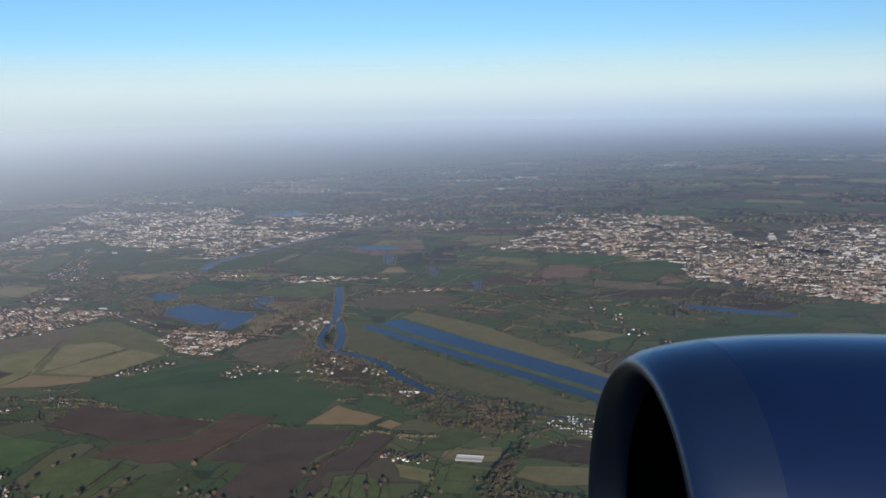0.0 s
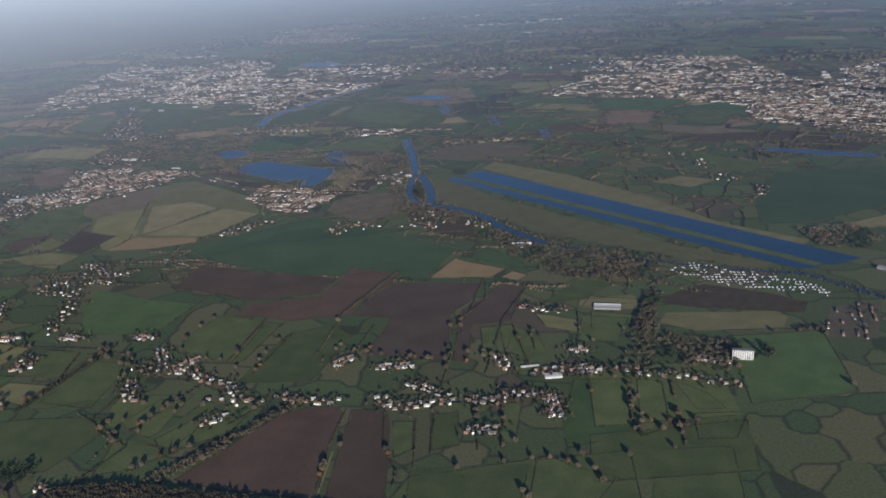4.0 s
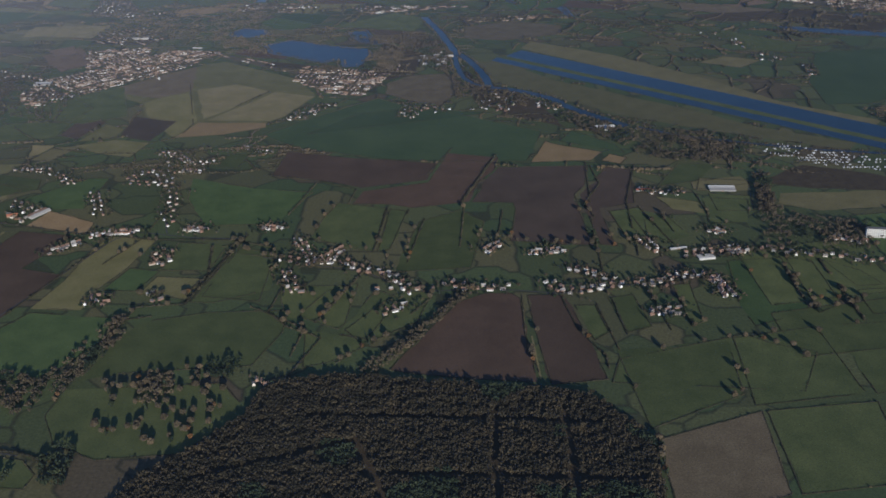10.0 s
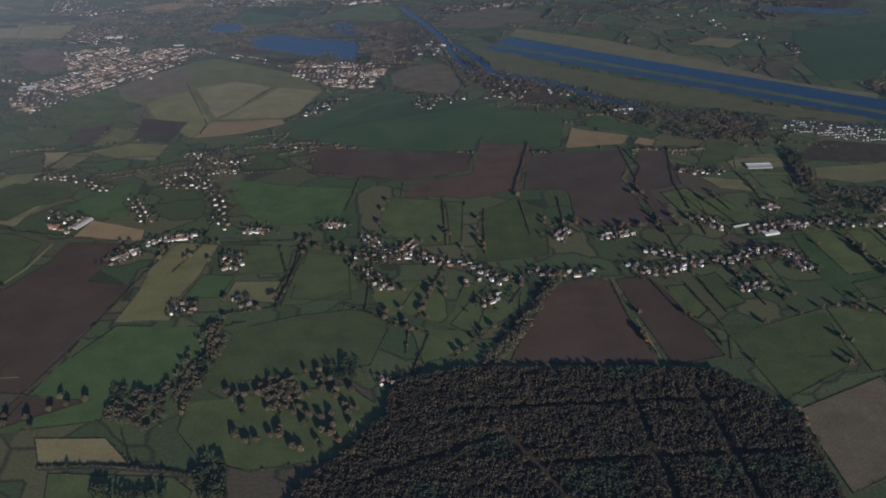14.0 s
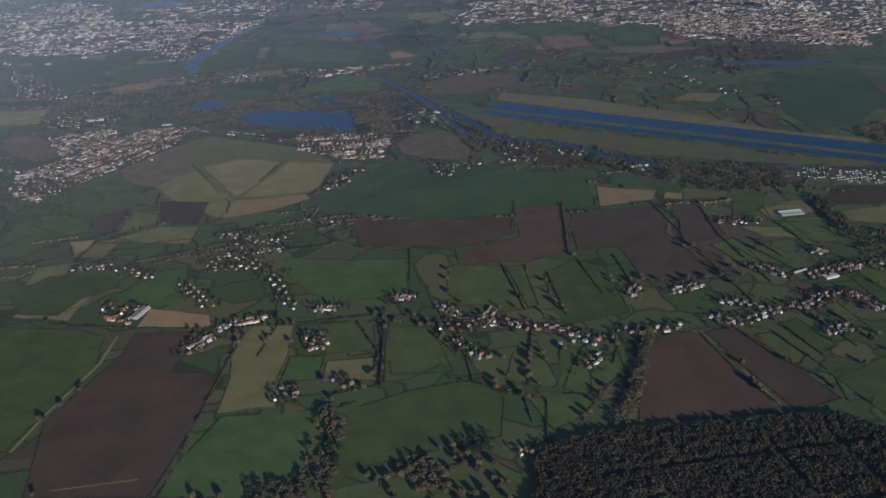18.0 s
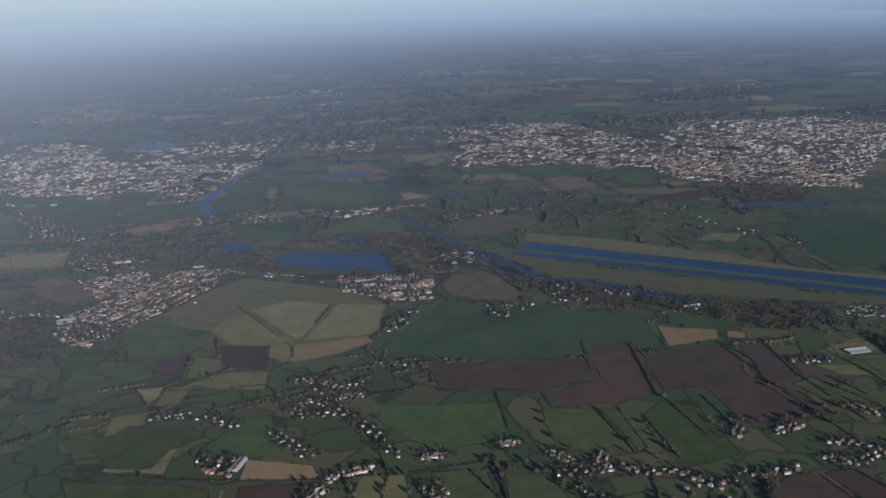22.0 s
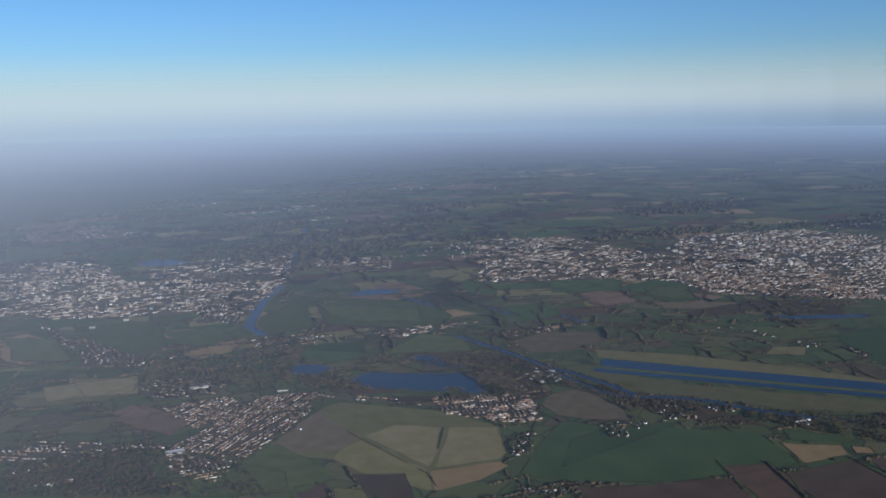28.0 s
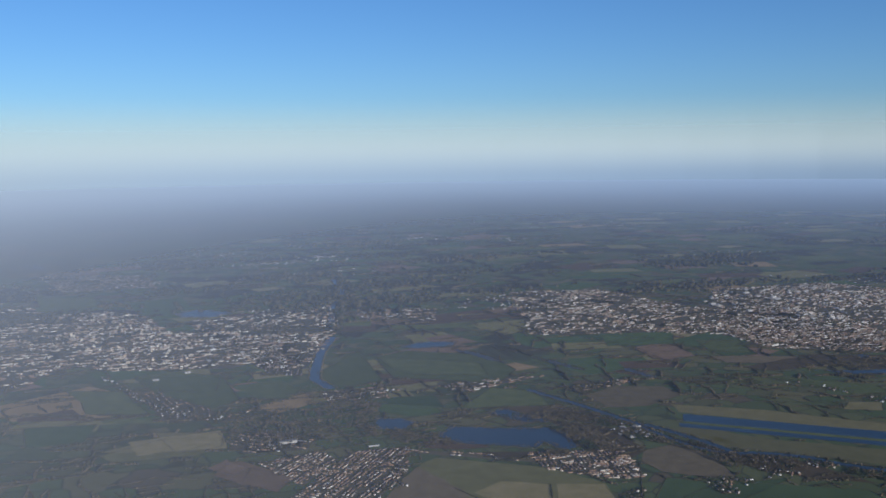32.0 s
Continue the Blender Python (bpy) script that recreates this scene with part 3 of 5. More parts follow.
    if dark:
        part("evergreen_crowns", many("evergreen_crowns", TUFTS[(s + 1) % 4], np.concatenate(dark), 0, EVERGREEN), root)


# ---- houses ----
def box_shape(x, y, z):
    v = [(-x, -y, 0), (x, -y, 0), (x, y, 0), (-x, y, 0), (-x, -y, z), (x, -y, z), (x, y, z), (-x, y, z)]
    return v, [(0, 1, 5, 4), (1, 2, 6, 5), (2, 3, 7, 6), (3, 0, 4, 7), (4, 5, 6, 7)]


PANE, _n, _l, _b = material("dark_glass", 0.1, spec=0.5)
_b.inputs["Base Color"].default_value = (0.02, 0.022, 0.026, 1)
HOUSE_PANE = mesh_of("window", *box_shape(0.09, 0.008, 0.15), PANE)
HOUSE_DOOR = mesh_of("door", *box_shape(0.05, 0.01, 0.2), BRICK)


def house_model(long, deep, eaves, ridge, label, wing=False):
    root = tagged(new("house"), label, "house", "village houses")
    x, y = long / 2, deep / 2
    v = [(-x, -y, 0), (x, -y, 0), (x, y, 0), (-x, y, 0), (-x, -y, eaves), (x, -y, eaves), (x, y, eaves), (-x, y, eaves), (-x, 0, ridge), (x, 0, ridge)]
    f = [(0, 1, 5, 4), (2, 3, 7, 6), (1, 2, 6, 9, 5), (3, 0, 4, 8, 7)]
    if wing:
        w, d, e = x * 0.45, y * 1.9, eaves * 0.85
        k = len(v)
        v += [(0, -d, 0), (w, -d, 0), (w, -y, 0), (0, -y, 0), (0, -d, e), (w, -d, e), (w, -y, e), (0, -y, e), (w / 2, -d, e + w * 0.6)]
        f += [(k, k + 1, k + 5, k + 8, k + 4), (k + 1, k + 2, k + 6, k + 5), (k + 3, k, k + 4, k + 7)]
    wall = part("wall", mesh_of("wall", v, f, WALL), root)
    o, t, rise = 0.06, 0.04, (ridge - eaves) / y
    def slopes(x0, x1, s):
        a = [(x0, s * (y + o), eaves - o * rise), (x1, s * (y + o), eaves - o * rise), (x1, 0, ridge), (x0, 0, ridge)]
        return a + [(p, q, z + t) for p, q, z in a]
    cube = [(0, 1, 2, 3), (4, 7, 6, 5), (0, 4, 5, 1), (1, 5, 6, 2), (2, 6, 7, 3), (3, 7, 4, 0)]
    rv, rf = [], []
    for s in (-1, 1):
        k = len(rv)
        rv += slopes(-x - o, x + o, s)
        rf += [tuple(i + k for i in q) for q in cube]
    if wing:
        for s in (0, 1):
            k = len(rv)
            x0, x1 = (w / 2, -o) if s == 0 else (w / 2, w + o)
            z0, z1 = e + w * 0.6, e - o
            a = [(x0, -d - o, z0), (x1, -d - o, z1), (x1, -y * 0.3, z1), (x0, -y * 0.3, z0)]
            rv += a + [(p, q, z + t) for p, q, z in a]
            rf += [tuple(i + k for i in q) for q in cube]
    roof = part("roof", mesh_of("roof", rv, rf, ROOF), root)
    cv, cf = box_shape(0.06, 0.08, 0.22)
    ch = part("chimney", mesh_of("chimney", cv, cf, BRICK), roof, "brick chimney stack")
    ch.location = (x * 0.7, 0, ridge - 0.06)
    for kx in (-0.62, 0.72):
        for z in ((0.1, eaves * 0.6) if eaves > 0.3 else (0.08,)):
            part("window", HOUSE_PANE, wall).location = (kx * x, -y, z)
    part("door", HOUSE_DOOR, wall).location = (-0.1 * x, -y, 0)
    return root


HOUSES = [
    house_model(1.3, 0.78, 0.54, 0.88, "pale rendered house with a pitched tiled roof"),
    house_model(1.05, 0.75, 0.54, 0.86, "small brick house with a dark tiled roof"),
    house_model(1.55, 0.82, 0.54, 0.9, "large detached house with a gabled wing", True),
    house_model(1.9, 0.68, 0.5, 0.8, "long row of cottages with a pitched roof"),
    house_model(1.1, 0.85, 0.34, 0.66, "low bungalow with a shallow pitched roof"),
]
for i, ob in enumerate(HOUSES):
    ob.matrix_basis = pose(-12 + i * 4, 239.5, 0.03, 0, 0, 20 * i)


def village(n, *outline):
    """Houses set loosely round their lanes, with garden trees between."""
    s = next(SEED)
    r = np.random.default_rng(s)
    p = inside(outline, n * 6, s)
    kept, turn = [], r.uniform(0, 180)
    near = np.mean([y for _, y in outline]) < NEAR_HOUSES
    for x, y in p:
        if all((x - a) ** 2 + (y - b) ** 2 > 2.2 for a, b in kept):
            kept.append((x, y))
            if near:
                ang = turn + r.choice((0, 90)) + r.normal(0, 8)
                copy_thing(HOUSES[r.choice(5, p=(0.3, 0.25, 0.15, 0.12, 0.18))], pose(x, y, 0.03, 0, 0, ang))
            if len(kept) >= n:
                break
    if not near:
        q = np.array(kept)
        block(q, np.full(len(q), radians(turn)) + r.choice((0, math.pi / 2), len(q)), r, "hamlet", "loose cluster of pale and brick houses among bare trees")
    grove(inside(outline, int(n * 4), s + 1), s, 0.4)


def street(n, *line):
    """Houses along both sides of a lane, fronts to it."""
    s = next(SEED)
    r = np.random.default_rng(s)
    q = along(line, 0.1)
    at = np.linspace(0, len(q) - 2, n).astype(int)
    p, a = [], []
    for i, k in enumerate(at):
        d = q[k + 1] - q[k]
        h = math.atan2(d[1], d[0])
        side = (1 if i % 2 else -1) * r.uniform(0.8, 1.5)
        p.append((q[k][0] - math.sin(h) * side + r.normal(0, 0.3), q[k][1] + math.cos(h) * side + r.normal(0, 0.3)))
        a.append(h + (0 if r.random() < 0.75 else math.pi / 2) + r.normal(0, 0.12))
    if np.mean(q[:, 1]) < NEAR_HOUSES:
        for (x, y), h in zip(p, a):
            copy_thing(HOUSES[r.choice(5, p=(0.3, 0.25, 0.15, 0.12, 0.18))], pose(x, y, 0.03, 0, 0, math.degrees(h)))
    else:
        block(np.array(p), np.array(a), r, "hamlet", "row of pale and brick houses along a lane")
    t = q[r.integers(0, len(q), int(n * 9))] + r.normal(0, 2.3, (int(n * 9), 2))
    t = t[[min((x - u) ** 2 + (y - v) ** 2 for u, v in p) > 0.8 and not any(abs(x - u) < 0.9 and 0 < v - y < 1.6 for u, v in p) for x, y in t]]
    if len(t) > 3:
        grove(t, s, 0.34)


def grove(p, s, size, label="bare garden trees and evergreens between houses"):
    r = np.random.default_rng(s)
    w = r.uniform(0.7, 1.5, len(p)) * size
    rows = [np.concatenate([crown_rows(r, 7, k, k * 0.9, k * 0.8) * np.array([1, 1, 1, 1.9, 1.9, 1.9, 1]) + np.array([x, y, 0, 0, 0, 0, 0]) for (x, y), k in zip(p[i::2], w[i::2])]) for i in range(2)]
    root = tagged(new("garden_trees"), label, "trees", kind="stuff")
    part("bare_crowns", many("bare_crowns", TUFTS[s % 4], rows[0], 0, BARE), root)
    part("evergreen_crowns", many("evergreen_crowns", TUFTS[(s + 1) % 4], rows[1], 0, EVERGREEN), root)


GABLED = ([(-.5, -.5, 0), (.5, -.5, 0), (.5, .5, 0), (-.5, .5, 0), (-.5, -.5, 1), (.5, -.5, 1), (.5, .5, 1), (-.5, .5, 1)],
          [(0, 1, 5, 4), (1, 2, 6, 5), (2, 3, 7, 6), (3, 0, 4, 7)])
PITCHED = ([(-.54, -.56, -.05), (.54, -.56, -.05), (.54, .56, -.05), (-.54, .56, -.05), (-.54, 0, 1), (.54, 0, 1)],
           [(0, 1, 5), (0, 5, 4), (2, 3, 4), (2, 4, 5), (1, 2, 5), (3, 0, 4)])


def block(p, a, r, name, label, long=(0.9, 1.6), wall=None, roof=None, low=1.0):
    n = len(p)
    lx, ly, h = (long if len(long) == n and n != 2 else r.uniform(*long, n)), r.uniform(0.6, 0.8, n), r.uniform(0.36, 0.5, n) * low
    root = tagged(new(name), label, name, kind="stuff")
    part("walls", many("walls", GABLED, np.c_[p, np.full(n, 0.03), lx, ly, h, a], 0, wall or WALL), root)
    part("roofs", many("roofs", PITCHED, np.c_[p, h + 0.03, lx, ly, r.uniform(0.22, 0.34, n) * low, a], 0, roof or ROOF), root)
    return root


NEAR_HOUSES = 300


def estate(seed, turn, *outline):
    """A housing estate: short blocks of terraces, each block along or across the streets."""
    r = np.random.default_rng(seed)
    field("gardens", *outline)
    q = np.array(outline)
    mid, reach = q.mean(0), np.hypot(*(q - q.mean(0)).T).max()
    rows, v = [], -reach
    while v < reach:
        deep = r.uniform(5.5, 8.5)
        u = -reach + r.uniform(0, 4)
        while u < reach:
            wide = r.uniform(7, 14)
            across = r.random() < 0.3
            a, b = (deep, wide) if across else (wide, deep)
            slant = r.normal(0, 0.06)
            for y in np.arange(0.9, b - 0.5, r.uniform(1.9, 2.5)):
                x = 0.5
                while x < a - 1.0:
                    long = min(r.choice((0.9, 1.4, 2.2, 3.2), p=(0.35, 0.3, 0.2, 0.15)), a - 0.5 - x)
                    if r.random() < 0.86:
                        cx, cy = x + long / 2, y + r.normal(0, 0.1) + slant * x
                        rows.append((u + cy, v + cx, long, math.pi / 2 + slant) if across else (u + cx, v + cy, long, slant))
                    x += long + r.uniform(0.2, 0.5)
            u += wide + 0.9
        v += deep + 0.9
    rows = np.array(rows)
    c, k = math.cos(radians(turn)), math.sin(radians(turn))
    p = np.c_[mid[0] + rows[:, 0] * c - rows[:, 1] * k, mid[1] + rows[:, 0] * k + rows[:, 1] * c]
    ok = within_many(q, p)
    p, rows = p[ok], rows[ok]
    block(p, radians(turn) + rows[:, 3], r, "town", "housing estate of short brick terraces with brown roofs", rows[:, 2], TOWN_WALL, TOWN_ROOF, 0.8)
    t = p[r.integers(0, len(p), int(len(p) * 0.9))]
    grove(t + r.normal(0, 1.3, t.shape), seed, 0.26, "bare street trees and gardens of an estate")


def town(n, *outline, turn=None):
    """Streets of terraces and pairs of houses, laid out in rows that bend a little."""
    s = next(SEED)
    r = np.random.default_rng(s)
    field("gardens", *outline)
    q = np.array(outline)
    e = np.roll(q, -1, 0) - q
    e = e[np.argmax(np.hypot(e[:, 0], e[:, 1]))]
    turn = math.atan2(e[1], e[0]) if turn is None else radians(turn)
    loose = 0.5 if n >= 400 else 0.12
    mid, reach = q.mean(0), np.hypot(*(q - q.mean(0)).T).max()
    rows, v = [], -reach
    while v < reach:
        u = -reach + r.uniform(0, 3)
        while u < reach:
            long = r.choice((1.5, 2.4, 3.6, 5.2), p=(0.2, 0.3, 0.3, 0.2) if n > 200 else (0.45, 0.35, 0.15, 0.05)) * r.uniform(0.9, 1.1)
            bend = 2.2 * math.sin(u * 0.045 + s) + 1.2 * math.sin(u * 0.11)
            tilt = math.atan(0.099 * math.cos(u * 0.045 + s) + 0.132 * math.cos(u * 0.11))
            if r.random() < (0.4 if n == 400 else 0.66 if n >= 700 else 0.8 if n > 200 else 0.55):
                rows.append((u + long / 2, v + bend + r.normal(0, loose), long, tilt + (math.pi / 2 if r.random() < 0.05 else 0)))
            u += long + (r.uniform(0.2, 0.6) if r.random() < 0.88 else r.uniform(1.5, 5))
        v += r.choice((2.8, 3.3, 4.2))
    rows = np.array(rows)
    c, k = math.cos(turn), math.sin(turn)
    p = np.c_[mid[0] + rows[:, 0] * c - rows[:, 1] * k, mid[1] + rows[:, 0] * k + rows[:, 1] * c]
    ok = within_many(q, p)
    p, rows = p[ok], rows[ok]
    if n >= 400:
        ok = np.array([noise.noise(Vector((x * 0.03, y * 0.04, 5))) + 0.7 * noise.noise(Vector((x * 0.09, y * 0.13, 9))) < 0.22 for x, y in p], bool)
        p, rows = p[ok], rows[ok]
    if len(p) < 3:
        return
    block(p, turn + rows[:, 3], r, "town", "dense streets of small pale and brick houses", rows[:, 2], CITY_WALL if n >= 400 else TOWN_WALL, CITY_ROOF if n >= 400 else TOWN_ROOF, 0.95 if n >= 400 else 0.75)
    t = p[r.integers(0, len(p), max(12, int(len(p) * (2.0 if n == 400 or n < 200 else 1.8 if n >= 400 else 0.9))))]
    grove(t + r.normal(0, 2.0 if n >= 400 else 1.2, t.shape), s, 0.42 if n >= 400 else 0.3, "bare street trees and gardens of a town")

# ---- the plan ----
pond((-98.7, 531.5), (-84.7, 543.3), (-60.7, 528.3), (-36.9, 518.4), (-34.0, 505.0), (-40.9, 482.6), (-49.0, 481.5), (-51.2, 497.9), (-60.5, 490.4), (-75.7, 501.0), (-92.6, 513.5))
pond((-125.3, 566.9), (-118.2, 576.2), (-104.3, 569.0), (-99.2, 557.3), (-109.7, 548.5), (-123.7, 554.3))
pond((-53.9, 560.2), (-43.3, 564.3), (-37.3, 547.6), (-27.7, 535.4), (-32.2, 528.0), (-44.1, 534.3), (-50.8, 545.1))
pond((-183.1, 996.9), (-158.2, 1013.7), (-129.7, 976.2), (-154.7, 960.8), (-179.2, 973.6))
pond((-39.6, 759.2), (-18.4, 768.7), (7.7, 758.2), (-2.9, 743.4), (-29.4, 746.8))
pond((196.1, 559.4), (210.9, 554.1), (239.4, 543.8), (263.7, 534.2), (261.3, 526.2), (233.4, 531.6), (208.3, 541.2))
pond((250.5, 587.6), (260.9, 590.3), (259.6, 580.5), (249.6, 577.9))
pond((74.9, 616.1), (79.6, 626.0), (83.6, 594.4), (80.3, 587.3))
pond((-337.6, 1514.2), (-308.3, 1512.3), (-291.3, 1457.3), (-326.2, 1449.0))

river(6.0, (19.9, 1167.7), (5.7, 1073.4), (-22.4, 1006.1), (-41.9, 952.3), (-60.4, 878.8))
river(6.5, (-76.5, 819.3), (-100.0, 767.7), (-116.0, 720.9), (-127.2, 682.3), (-123.3, 651.0))
river(4.0, (-10.0, 597.2), (-0.0, 558.7), (9.4, 511.2), (17.6, 489.6), (24.5, 460.9), (26.7, 440.1))
river(2.6, (9.4, 511.2), (10.4, 483.7), (13.2, 461.0), (18.1, 448.3), (26.1, 440.1))
river(4.6, (26.7, 440.1), (35.5, 438.1), (45.4, 430.3), (54.9, 421.0), (58.7, 410.8), (73.3, 391.8), (84.7, 378.7))
pond((-5.5, 732.0), (6.4, 713.7), (11.4, 672.5), (4.6, 686.4))
pond((37.0, 677.9), (44.7, 664.5), (51.5, 628.9), (44.7, 638.8))
river(1.9, (86.8, 380.0), (97.2, 371.3), (110.5, 364.4), (129.5, 357.2), (149.7, 349.7), (179.1, 343.9), (191.0, 329.2), (203.7, 316.7))

field("crop", (-70.5, 376.5), (-50.0, 401.8), (-25.9, 426.1), (-13.7, 415.3), (-16.3, 397.9), (-7.5, 396.2), (-1.5, 408.9), (11.5, 400.6), (46.0, 376.1), (41.7, 356.5), (37.7, 341.4), (2.9, 342.8), (-17.0, 345.5), (-54.9, 361.0), (-60.5, 366.2))
field("soil", (-58.3, 329.3), (-57.0, 355.2), (-35.9, 349.0), (3.6, 340.7), (0.0, 323.7), (-23.4, 316.7), (-44.0, 326.6))
field("soil", (-25.2, 302.1), (-22.7, 313.4), (0.4, 320.9), (7.3, 351.4), (26.9, 345.9), (24.9, 332.3), (18.6, 320.5), (15.3, 303.0), (-4.5, 297.9), (-12.1, 301.2))
field("darksoil", (16.2, 302.4), (20.5, 320.3), (26.5, 335.6), (60.3, 335.9), (56.8, 316.1), (52.3, 308.1), (52.9, 277.3), (53.9, 266.9), (27.9, 270.9), (31.0, 295.9), (30.4, 301.4))
field("darksoil", (58.4, 316.0), (67.2, 334.4), (75.7, 331.7), (71.9, 299.7), (59.4, 296.1), (60.3, 272.1), (61.4, 266.1), (55.9, 267.5), (54.2, 307.9))
field("stubble", (46.7, 364.2), (48.7, 361.3), (67.8, 350.5), (62.0, 341.3), (48.4, 340.8), (39.2, 340.2))
field("stubble", (70.4, 348.1), (76.4, 343.7), (73.0, 337.3), (66.2, 341.2))
field("olive", (-160.6, 442.8), (-122.6, 491.4), (-112.6, 496.6), (-69.1, 460.5), (-55.7, 430.9), (-65.7, 399.9), (-71.8, 391.6), (-107.5, 374.7), (-128.4, 403.3), (-135.2, 422.3), hedged=False)
field("olive", (-123.0, 489.7), (-113.1, 494.8), (-70.6, 459.4), (-77.0, 443.0), (-96.8, 456.1), (-116.5, 444.4), hedged=False)
field("rough", (-160.9, 443.6), (-141.7, 470.4), (-126.4, 487.4), (-117.6, 443.3), (-130.3, 431.5), hedged=False)
field("olive", (-130.7, 430.2), (-117.7, 440.2), (-103.2, 396.1), (-108.5, 375.1), (-127.9, 405.0), (-134.9, 423.6), hedged=False)
field("paleolive", (-115.2, 444.6), (-97.7, 453.2), (-78.6, 440.3), (-91.4, 414.2), (-101.3, 399.2), hedged=False)
field("paleolive", (-76.4, 439.4), (-56.4, 430.4), (-65.6, 401.3), (-70.9, 395.3), (-99.2, 397.0), (-87.3, 418.3), hedged=False)
field("stubble", (-102.1, 394.3), (-72.2, 392.4), (-71.1, 386.5), (-87.4, 377.8), (-107.5, 374.7), hedged=False)
field("paleolive", (-170.8, 305.8), (-164.2, 314.8), (-159.0, 325.0), (-147.2, 322.4), (-151.2, 308.4), (-164.4, 302.1))
field("gardens", (-168.7, 296.1), (-153.3, 293.0), (-149.1, 283.5), (-156.9, 279.6), (-167.3, 286.5))
field("darksoil", (-155.6, 401.3), (-143.6, 397.0), (-148.5, 374.3), (-157.8, 379.3))
field("darksoil", (-133.1, 403.8), (-112.5, 396.3), (-116.6, 370.5), (-131.4, 378.8))
field("brightgrass", (-195.3, 427.8), (-175.5, 438.6), (-156.7, 417.2), (-158.9, 401.2), (-188.7, 399.3))
field("grass", (-188.5, 396.2), (-159.3, 398.1), (-158.4, 377.8), (-172.9, 370.7), (-191.0, 377.1))
field("olive", (-142.6, 394.0), (-132.6, 386.6), (-132.7, 375.7), (-147.0, 371.5))
field("olive", (-131.8, 373.0), (-116.2, 368.6), (-119.1, 351.6), (-134.9, 357.2), (-146.7, 365.8))
field("paleolive", (-164.8, 367.8), (-154.8, 367.0), (-159.7, 350.5))
field("paleolive", (-158.2, 350.0), (-153.8, 365.0), (-143.7, 364.7), (-150.1, 348.1))
field("olive", (-174.8, 330.3), (-171.8, 345.1), (-159.7, 345.6), (-164.2, 331.0))
field("grass", (-189.0, 333.1), (-165.9, 327.2), (-168.2, 317.7), (-187.2, 322.2))
field("paleolive", (-173.6, 306.0), (-167.3, 317.4), (-160.5, 325.4), (-149.0, 319.3), (-153.6, 304.8), (-155.4, 297.2))
field("brightgrass", (-127.2, 329.5), (-119.6, 329.1), (-119.3, 300.8), (-131.5, 301.0), (-144.9, 309.6))
field("brightgrass", (-108.3, 228.0), (-82.5, 224.3), (-80.5, 217.7), (-88.3, 200.6), (-93.5, 194.9), (-101.9, 194.5), (-103.3, 185.3), (-127.3, 183.6), (-119.0, 209.7))
field("olive", (-104.6, 267.8), (-102.2, 277.9), (-86.0, 274.1), (-89.4, 254.8), (-93.9, 241.1), (-94.4, 229.2), (-109.2, 230.2), (-105.8, 246.9))
field("brightgrass", (-88.5, 254.6), (-78.8, 252.3), (-82.3, 240.0), (-92.4, 240.7))
field("olive", (-78.6, 248.9), (-64.4, 247.3), (-65.4, 234.6), (-80.8, 238.1))
field("grass", (-78.3, 272.3), (-61.8, 270.4), (-64.0, 252.4), (-78.5, 253.0))
field("grass", (-57.6, 267.5), (-45.7, 264.7), (-45.0, 233.1), (-62.1, 236.4))
field("grass", (-79.3, 209.6), (-75.2, 222.1), (-58.3, 227.0), (-35.7, 227.9), (-35.5, 216.0), (-40.8, 199.9), (-72.3, 197.1), (-82.4, 193.6))
field("soil", (-134.0, 282.5), (-114.9, 278.5), (-118.2, 266.6), (-122.1, 255.1), (-107.9, 250.6), (-119.4, 212.9), (-130.2, 183.7), (-108.0, 193.8), (-153.2, 206.1), (-153.6, 238.1), (-136.8, 269.8))
field("olive", (-267.8, 568.9), (-236.5, 584.0), (-204.4, 580.6), (-206.9, 561.9), (-222.7, 548.6), (-262.7, 555.0))
field("brightgrass", (-305.3, 638.2), (-266.9, 629.3), (-274.4, 595.7), (-303.2, 598.1))
field("grass", (-199.9, 423.3), (-177.7, 429.0), (-153.4, 451.1), (-136.7, 404.7), (-153.9, 394.5), (-190.5, 406.2))
field("paleolive", (-238.8, 599.2), (-205.5, 585.5), (-206.5, 570.6), (-231.2, 557.6))
field("clay", (-219.3, 515.1), (-208.4, 532.8), (-202.4, 530.4), (-183.4, 496.2), (-194.8, 485.3), (-208.1, 496.1))
field("rough", (-23.1, 433.5), (-23.3, 450.7), (-12.1, 464.6), (6.7, 466.6), (12.6, 450.4), (11.2, 435.3), (4.6, 414.7), (0.3, 410.2))
field("grass", (-184.6, 302.4), (-151.3, 289.8), (-142.9, 283.3), (-144.1, 264.8), (-153.1, 244.4), (-161.0, 226.4), (-171.2, 229.0))
field("stubble", (-130.4, 299.0), (-111.5, 288.8), (-111.0, 280.0), (-134.0, 286.4))
field("brightgrass", (-87.8, 328.1), (-62.0, 317.2), (-40.9, 313.0), (-49.1, 286.0), (-72.6, 285.3), (-84.6, 308.3))
field("grass", (-30.3, 303.3), (-13.5, 297.6), (-15.2, 264.3), (-36.3, 274.5), (-33.9, 290.3))
field("grass", (-11.9, 297.0), (-6.2, 295.1), (-10.0, 265.8), (-13.7, 263.8))
field("grass", (-1.5, 286.3), (12.2, 296.2), (20.0, 286.1), (15.2, 252.7), (-7.9, 250.2), (-3.6, 275.6))
field("grass", (-58.7, 264.2), (-42.8, 260.1), (-43.3, 239.9), (-57.9, 232.6), (-64.5, 233.2))
field("grass", (-40.4, 241.7), (-20.6, 242.1), (-27.3, 221.5), (-35.0, 223.9), (-38.4, 232.0))
